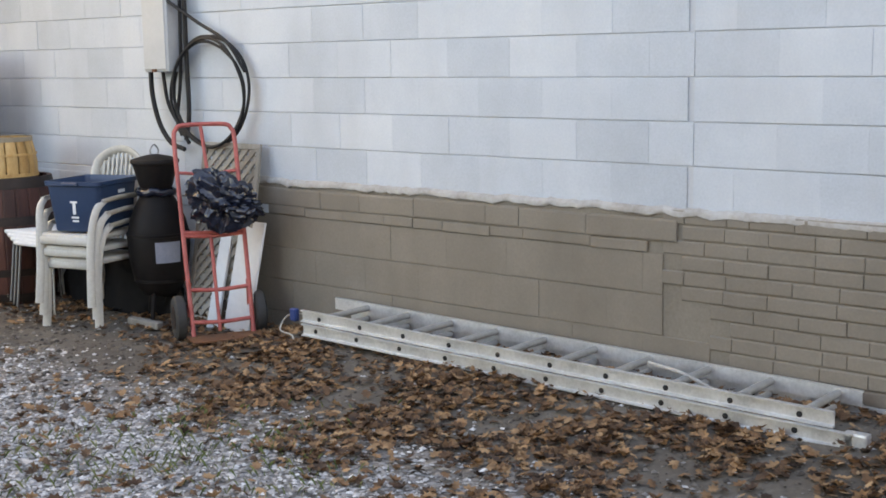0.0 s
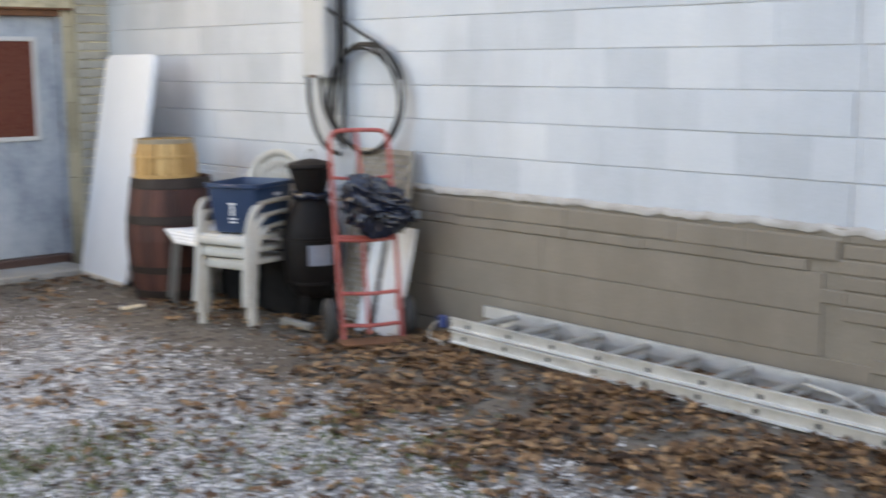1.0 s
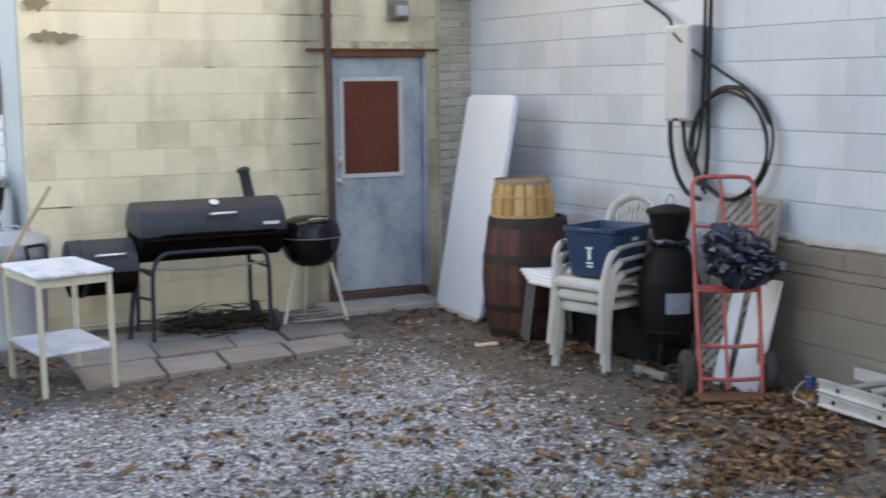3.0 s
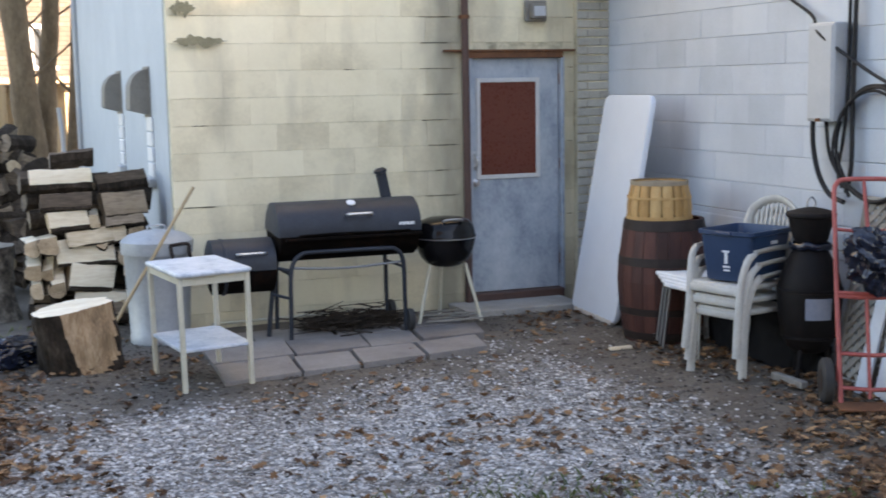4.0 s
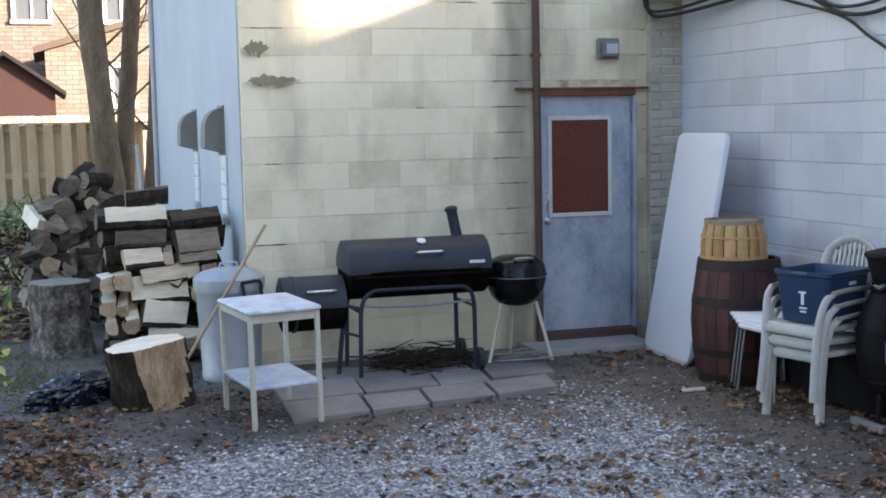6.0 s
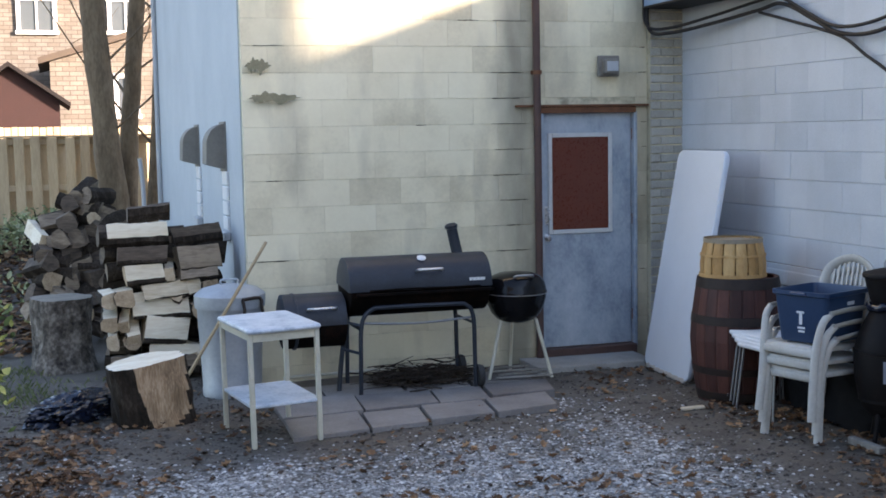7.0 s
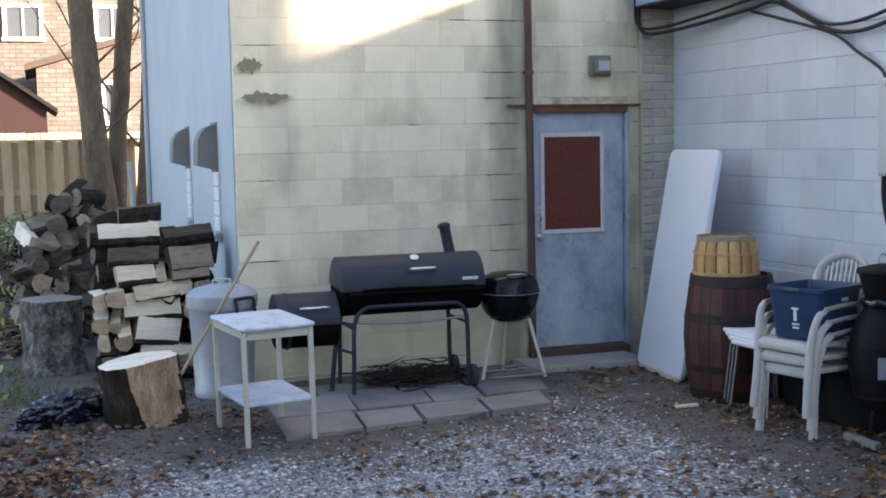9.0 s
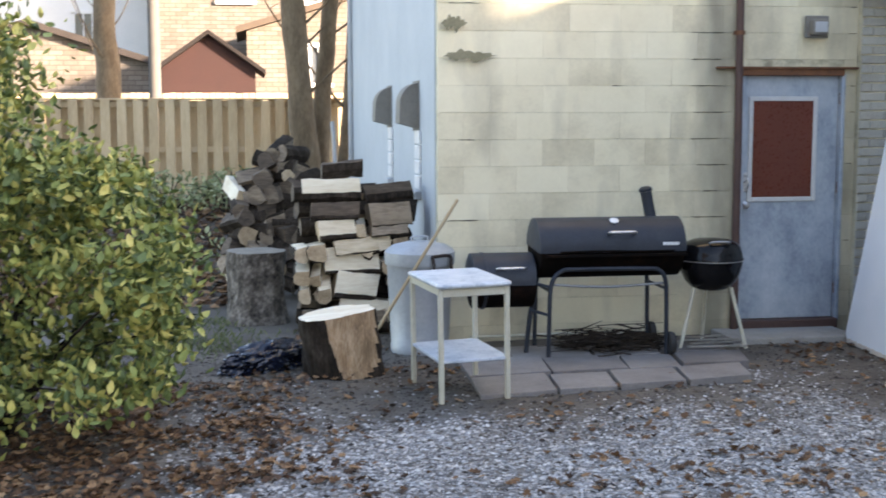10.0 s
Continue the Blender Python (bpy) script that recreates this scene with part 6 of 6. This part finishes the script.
def low_shape(r, full):
    c = Vector((r.gauss(0, 0.42), r.gauss(0, 0.35), 0))
    c.z = max(0.02, (0.55 - 0.5 * (c.x**2 + c.y**2)) * (1 if full else r.uniform(0.25, 1.05)))
    return c


for i, (x, y, k) in enumerate(((-5.3, 6.6, 450), (-6.1, 7.2, 450), (-6.9, 6.8, 450), (-5.2, 8.2, 450), (-7.6, 7.2, 400), (-5.12, 3.6, 160))):
    shrub("low_shrub", (x, y, ground_z(x, y)), 0.5, k, 0.05, 0.10, M_ivy, "low grey-green shrub at the foot of the fence", 40 + i, low_shape, 8)
# tufts of grass
def tuft(x, y, n, h, seed):
    r = random.Random(seed)
    vs, fs = [], []
    for i in range(n):
        px, py = x + r.gauss(0, 0.22), y + r.gauss(0, 0.16)
        z = ground_z(px, py)
        a, l = r.uniform(0, 6.28), h * r.uniform(0.4, 1.0)
        dx, dy = math.cos(a), math.sin(a)
        o = len(vs)
        vs += [(px - dy * 0.003, py + dx * 0.003, z), (px + dy * 0.003, py - dx * 0.003, z), (px + dx * l * 0.3, py + dy * l * 0.3, z + l * 0.7), (px + dx * l * 0.8, py + dy * l * 0.8, z + l)]
        fs += [(o, o + 1, o + 2), (o, o + 2, o + 3)]
    return vs, fs


M_grass = mat("thin_green_grass", [(0.05, 0.08, 0.02), (0.10, 0.13, 0.04), (0.18, 0.19, 0.08)], 0.8, scale=6, fine=50, vary=0.5, island=True)
gv, gf = [], []
for i in range(46):
    if i < 22:
        x, y = rng.uniform(-3.4, -1.6), rng.uniform(-6.2, -4.4)
    elif i < 34:
        x, y = rng.uniform(-5.7, -5.05), rng.uniform(-0.4, 1.6)
    else:
        x, y = rng.uniform(-4.4, -3.0), rng.uniform(-6.5, -4.8)
    v, f = tuft(x, y, 70, 0.05 if i < 22 else 0.06, i)
    gf += [tuple(a + len(gv) for a in t) for t in f]
    gv += v
me = bpy.data.meshes.new("grass")
me.from_pydata(gv, [], gf)
me.materials.append(M_grass)
tagged(new("grass", me), "thin tufts of green grass in the gravel", "grass", "", "stuff")


# ---------------- blocks and bricks of the walls ----------------
me_full = block_mesh("block", 0.401, 0.1985, M_grey, 0.007, 0.004, 0.0012)
JOINT, CONTROL, TAN_END = -4.477, -6.742, -3.65  # the tan paint begins behind the hand truck


def east_block(y0, y1, k):
    """A block between two places along the pale wall, in course k."""
    w = y0 - y1
    z = LEDGE + PITCH * (k + 0.5)
    m = Matrix.Translation((0.020 + random.uniform(-0.0015, 0.0015), (y0 + y1) / 2, z)) @ EAST @ pose(0, 0, 0, random.uniform(-0.3, 0.3), 0, random.uniform(-0.25, 0.25)) @ Matrix.Diagonal((w / 0.401, 1, 1.004, 1))
    shared("block", me_full, wall_east, m)


for k in range(12):
    start = JOINT + 0.406 * 11 + (0.203 if k % 2 == 0 else 0.0)
    y = start
    while y > -9.2:
        a, b = y, y - 0.406
        y = b
        if a > 0.0:
            a = 0.0
        if b > -0.02:
            continue
        if b < CONTROL < a:
            if a - CONTROL > 0.06:
                east_block(a, CONTROL + 0.001, k)
            break
        east_block(a, b, k)
    y = CONTROL - 0.001
    first = 0.203 if k % 2 == 0 else 0.406
    while y > -9.4:
        east_block(y, y - first, k)
        y -= first
        first = 0.406

me_tg = block_mesh("grey_foundation_block", 0.403, 0.1935, M_grey, 0.007, 0.004, 0.001)
me_t = block_mesh("foundation_block", 0.403, 0.1935, M_tan, 0.007, 0.004, 0.001)
for k in range(4):
    z = -0.1 + 0.1975 * (k + 0.5)
    y = -0.2 - (0.203 if k % 2 else 0)
    while y > -6.55:
        b = max(y - 0.406, -6.6 if k > 1 else -6.85)
        if y - b > 0.06:
            shared("foundation_block", me_tg if (y + b) / 2 > TAN_END else me_t, wall_foot, Matrix.Translation((random.uniform(-0.002, 0.002), (y + b) / 2, z)) @ EAST @ pose(0, 0, 0, random.uniform(-0.3, 0.3)) @ Matrix.Diagonal(((y - b) / 0.403, 1, 1, 1)))
        y = b
me_tgb = block_mesh("grey_foundation_brick", 0.205, 0.0655, M_grey, 0.009, 0.006, 0.003)
me_tb = block_mesh("foundation_brick", 0.205, 0.0655, M_tan, 0.009, 0.006, 0.003)
for k in range(13):
    z = -0.02 + 0.0715 * k
    y = (-6.6 if k > 6 else -6.85) - (0.1 if k % 2 else 0)
    while y > -9.2:
        w = random.choice((0.215, 0.215, 0.215, 0.11, 0.32))
        if z < LEDGE - 0.06:
            shared("foundation_brick", me_tb, wall_foot, Matrix.Translation((random.uniform(-0.004, 0.003), y - w / 2, z + 0.03)) @ EAST @ pose(0, 0, 0, random.uniform(-1, 1), random.uniform(-0.7, 0.7)) @ Matrix.Diagonal(((w - 0.002) / 0.205, 1, 1, 1)))
        y -= w
for k, (z, hs) in enumerate(((0.718, 0.82), (0.802, 1.62))):
    y = -0.1 - 0.13 * k
    while y > -6.5:
        w = random.choice((0.32, 0.41, 0.5, 0.215))
        shared("foundation_brick", me_tgb if y - w / 2 > TAN_END else me_tb, wall_foot, Matrix.Translation((random.uniform(-0.008, 0.0), y - w / 2, z + random.uniform(-0.004, 0.004))) @ EAST @ pose(0, 0, 0, random.uniform(-2, 1), random.uniform(-0.5, 0.5)) @ Matrix.Diagonal(((w - 0.002) / 0.205, 1, hs, 1)))
        y -= w
shared("foundation_brick", me_tgb, wall_foot, Matrix.Translation((0.0, TAN_END / 2, 0.877)) @ EAST @ Matrix.Diagonal((-TAN_END / 0.205, 1, 0.66, 1)))
# rough mortar ledge
bm = bmesh.new()
rows = []
for i in range(235):
    y = TAN_END - 0.025 * i
    wob = 0.007 * noise.noise((y * 3, 0, 0)) + 0.008 * noise.noise((y * 11, 4, 0)) + 0.005 * noise.noise((y * 29, 4, 0))
    rows.append([bm.verts.new(p) for p in ((0.012, y, LEDGE + 0.012 + wob), (-0.001, y, LEDGE + 0.008 + wob * 0.6), (-0.013 + 0.5 * wob, y, LEDGE - 0.006 + wob), (-0.013 + 0.5 * wob, y, LEDGE - 0.024 + 1.6 * wob), (0.01, y, LEDGE - 0.036 + 1.6 * wob))])
for a, b in zip(rows, rows[1:]):
    for j in range(4):
        bm.faces.new((a[j], b[j], b[j + 1], a[j + 1]))
part("mortar_ledge", bm, M_ledge, wall_foot, "rough pale mortar ledge", 60)

me_y = block_mesh("block_cream", 0.400, 0.2005, M_yellow, 0.0035, 0.0018, 0.001)
for k in range(-1, 17):
    z0 = 2.15 - PITCH * 10 + PITCH * (k - 0.0)
    off = (-3.22 + (0.203 if k % 2 else 0.0)) - 0.406
    edges = [-3.62] + [e for e in [off + 0.406 * i for i in range(12)] if -3.55 < e < -0.30] + [-0.285]
    for a, b in zip(edges, edges[1:]):
        pieces = [(a, b)]
        if z0 + PITCH > 0.06 and z0 < DT + 0.03:
            lo, hi = D0 - 0.012, D1 + 0.012
            pieces = [(p, q) for p, q in ((a, min(b, lo)), (max(a, hi), b)) if q - p > 0.03]
        for p, q in pieces:
            shared("block", me_y, wall_north, Matrix.Translation(((p + q) / 2, 0.020 + random.uniform(-0.0012, 0.0012), z0 + PITCH / 2)) @ pose(0, 0, 0, random.uniform(-0.3, 0.3), 0, random.uniform(-0.25, 0.25)) @ Matrix.Diagonal(((q - p - 0.001) / 0.400, 1, 1, 1)))
# joints that have opened beside the pipe and under the corner
M_crack = mat("open_dark_joint", [(0.03, 0.027, 0.02), (0.09, 0.08, 0.06)], 0.95, scale=14)
rj = random.Random(77)
for k in range(2, 15):
    z = 2.15 - PITCH * 10 + PITCH * k
    for x0, x1, odds in ((-1.66, -1.33, 0.85), (-3.60, -3.25, 0.6), (-2.9, -2.2, 0.3), (-0.36, -0.29, 0.5)):
        if rj.random() > odds:
            continue
        a = x0 + rj.uniform(0.0, 0.45) * (x1 - x0)
        b = x1 - rj.uniform(0.0, 0.25) * (x1 - x0)
        if x0 == -2.9:
            a = rj.uniform(-3.1, -1.9)
            b = a + rj.uniform(0.08, 0.22)
        bm = bmesh.new()
        n = 12
        rows = []
        for i in range(n + 1):
            x = a + (b - a) * i / n
            w = 0.0045 * (0.35 + abs(noise.noise((x * 17, z * 5, 1)))) * (0.2 if i in (0, n) else 1)
            c = z + 0.003 * noise.noise((x * 9, z * 5, 8))
            rows.append([bm.verts.new((x, 0.012, c - w)), bm.verts.new((x, 0.0135, c - w)), bm.verts.new((x, 0.0135, c + w)), bm.verts.new((x, 0.012, c + w))])
        for p, q in zip(rows, rows[1:]):
            for j in range(3):
                bm.faces.new((p[j], q[j], q[j + 1], p[j + 1]))
        bmesh.ops.recalc_face_normals(bm, faces=bm.faces)
        part("open_joint", bm, M_crack, wall_north, "dark open mortar joint")
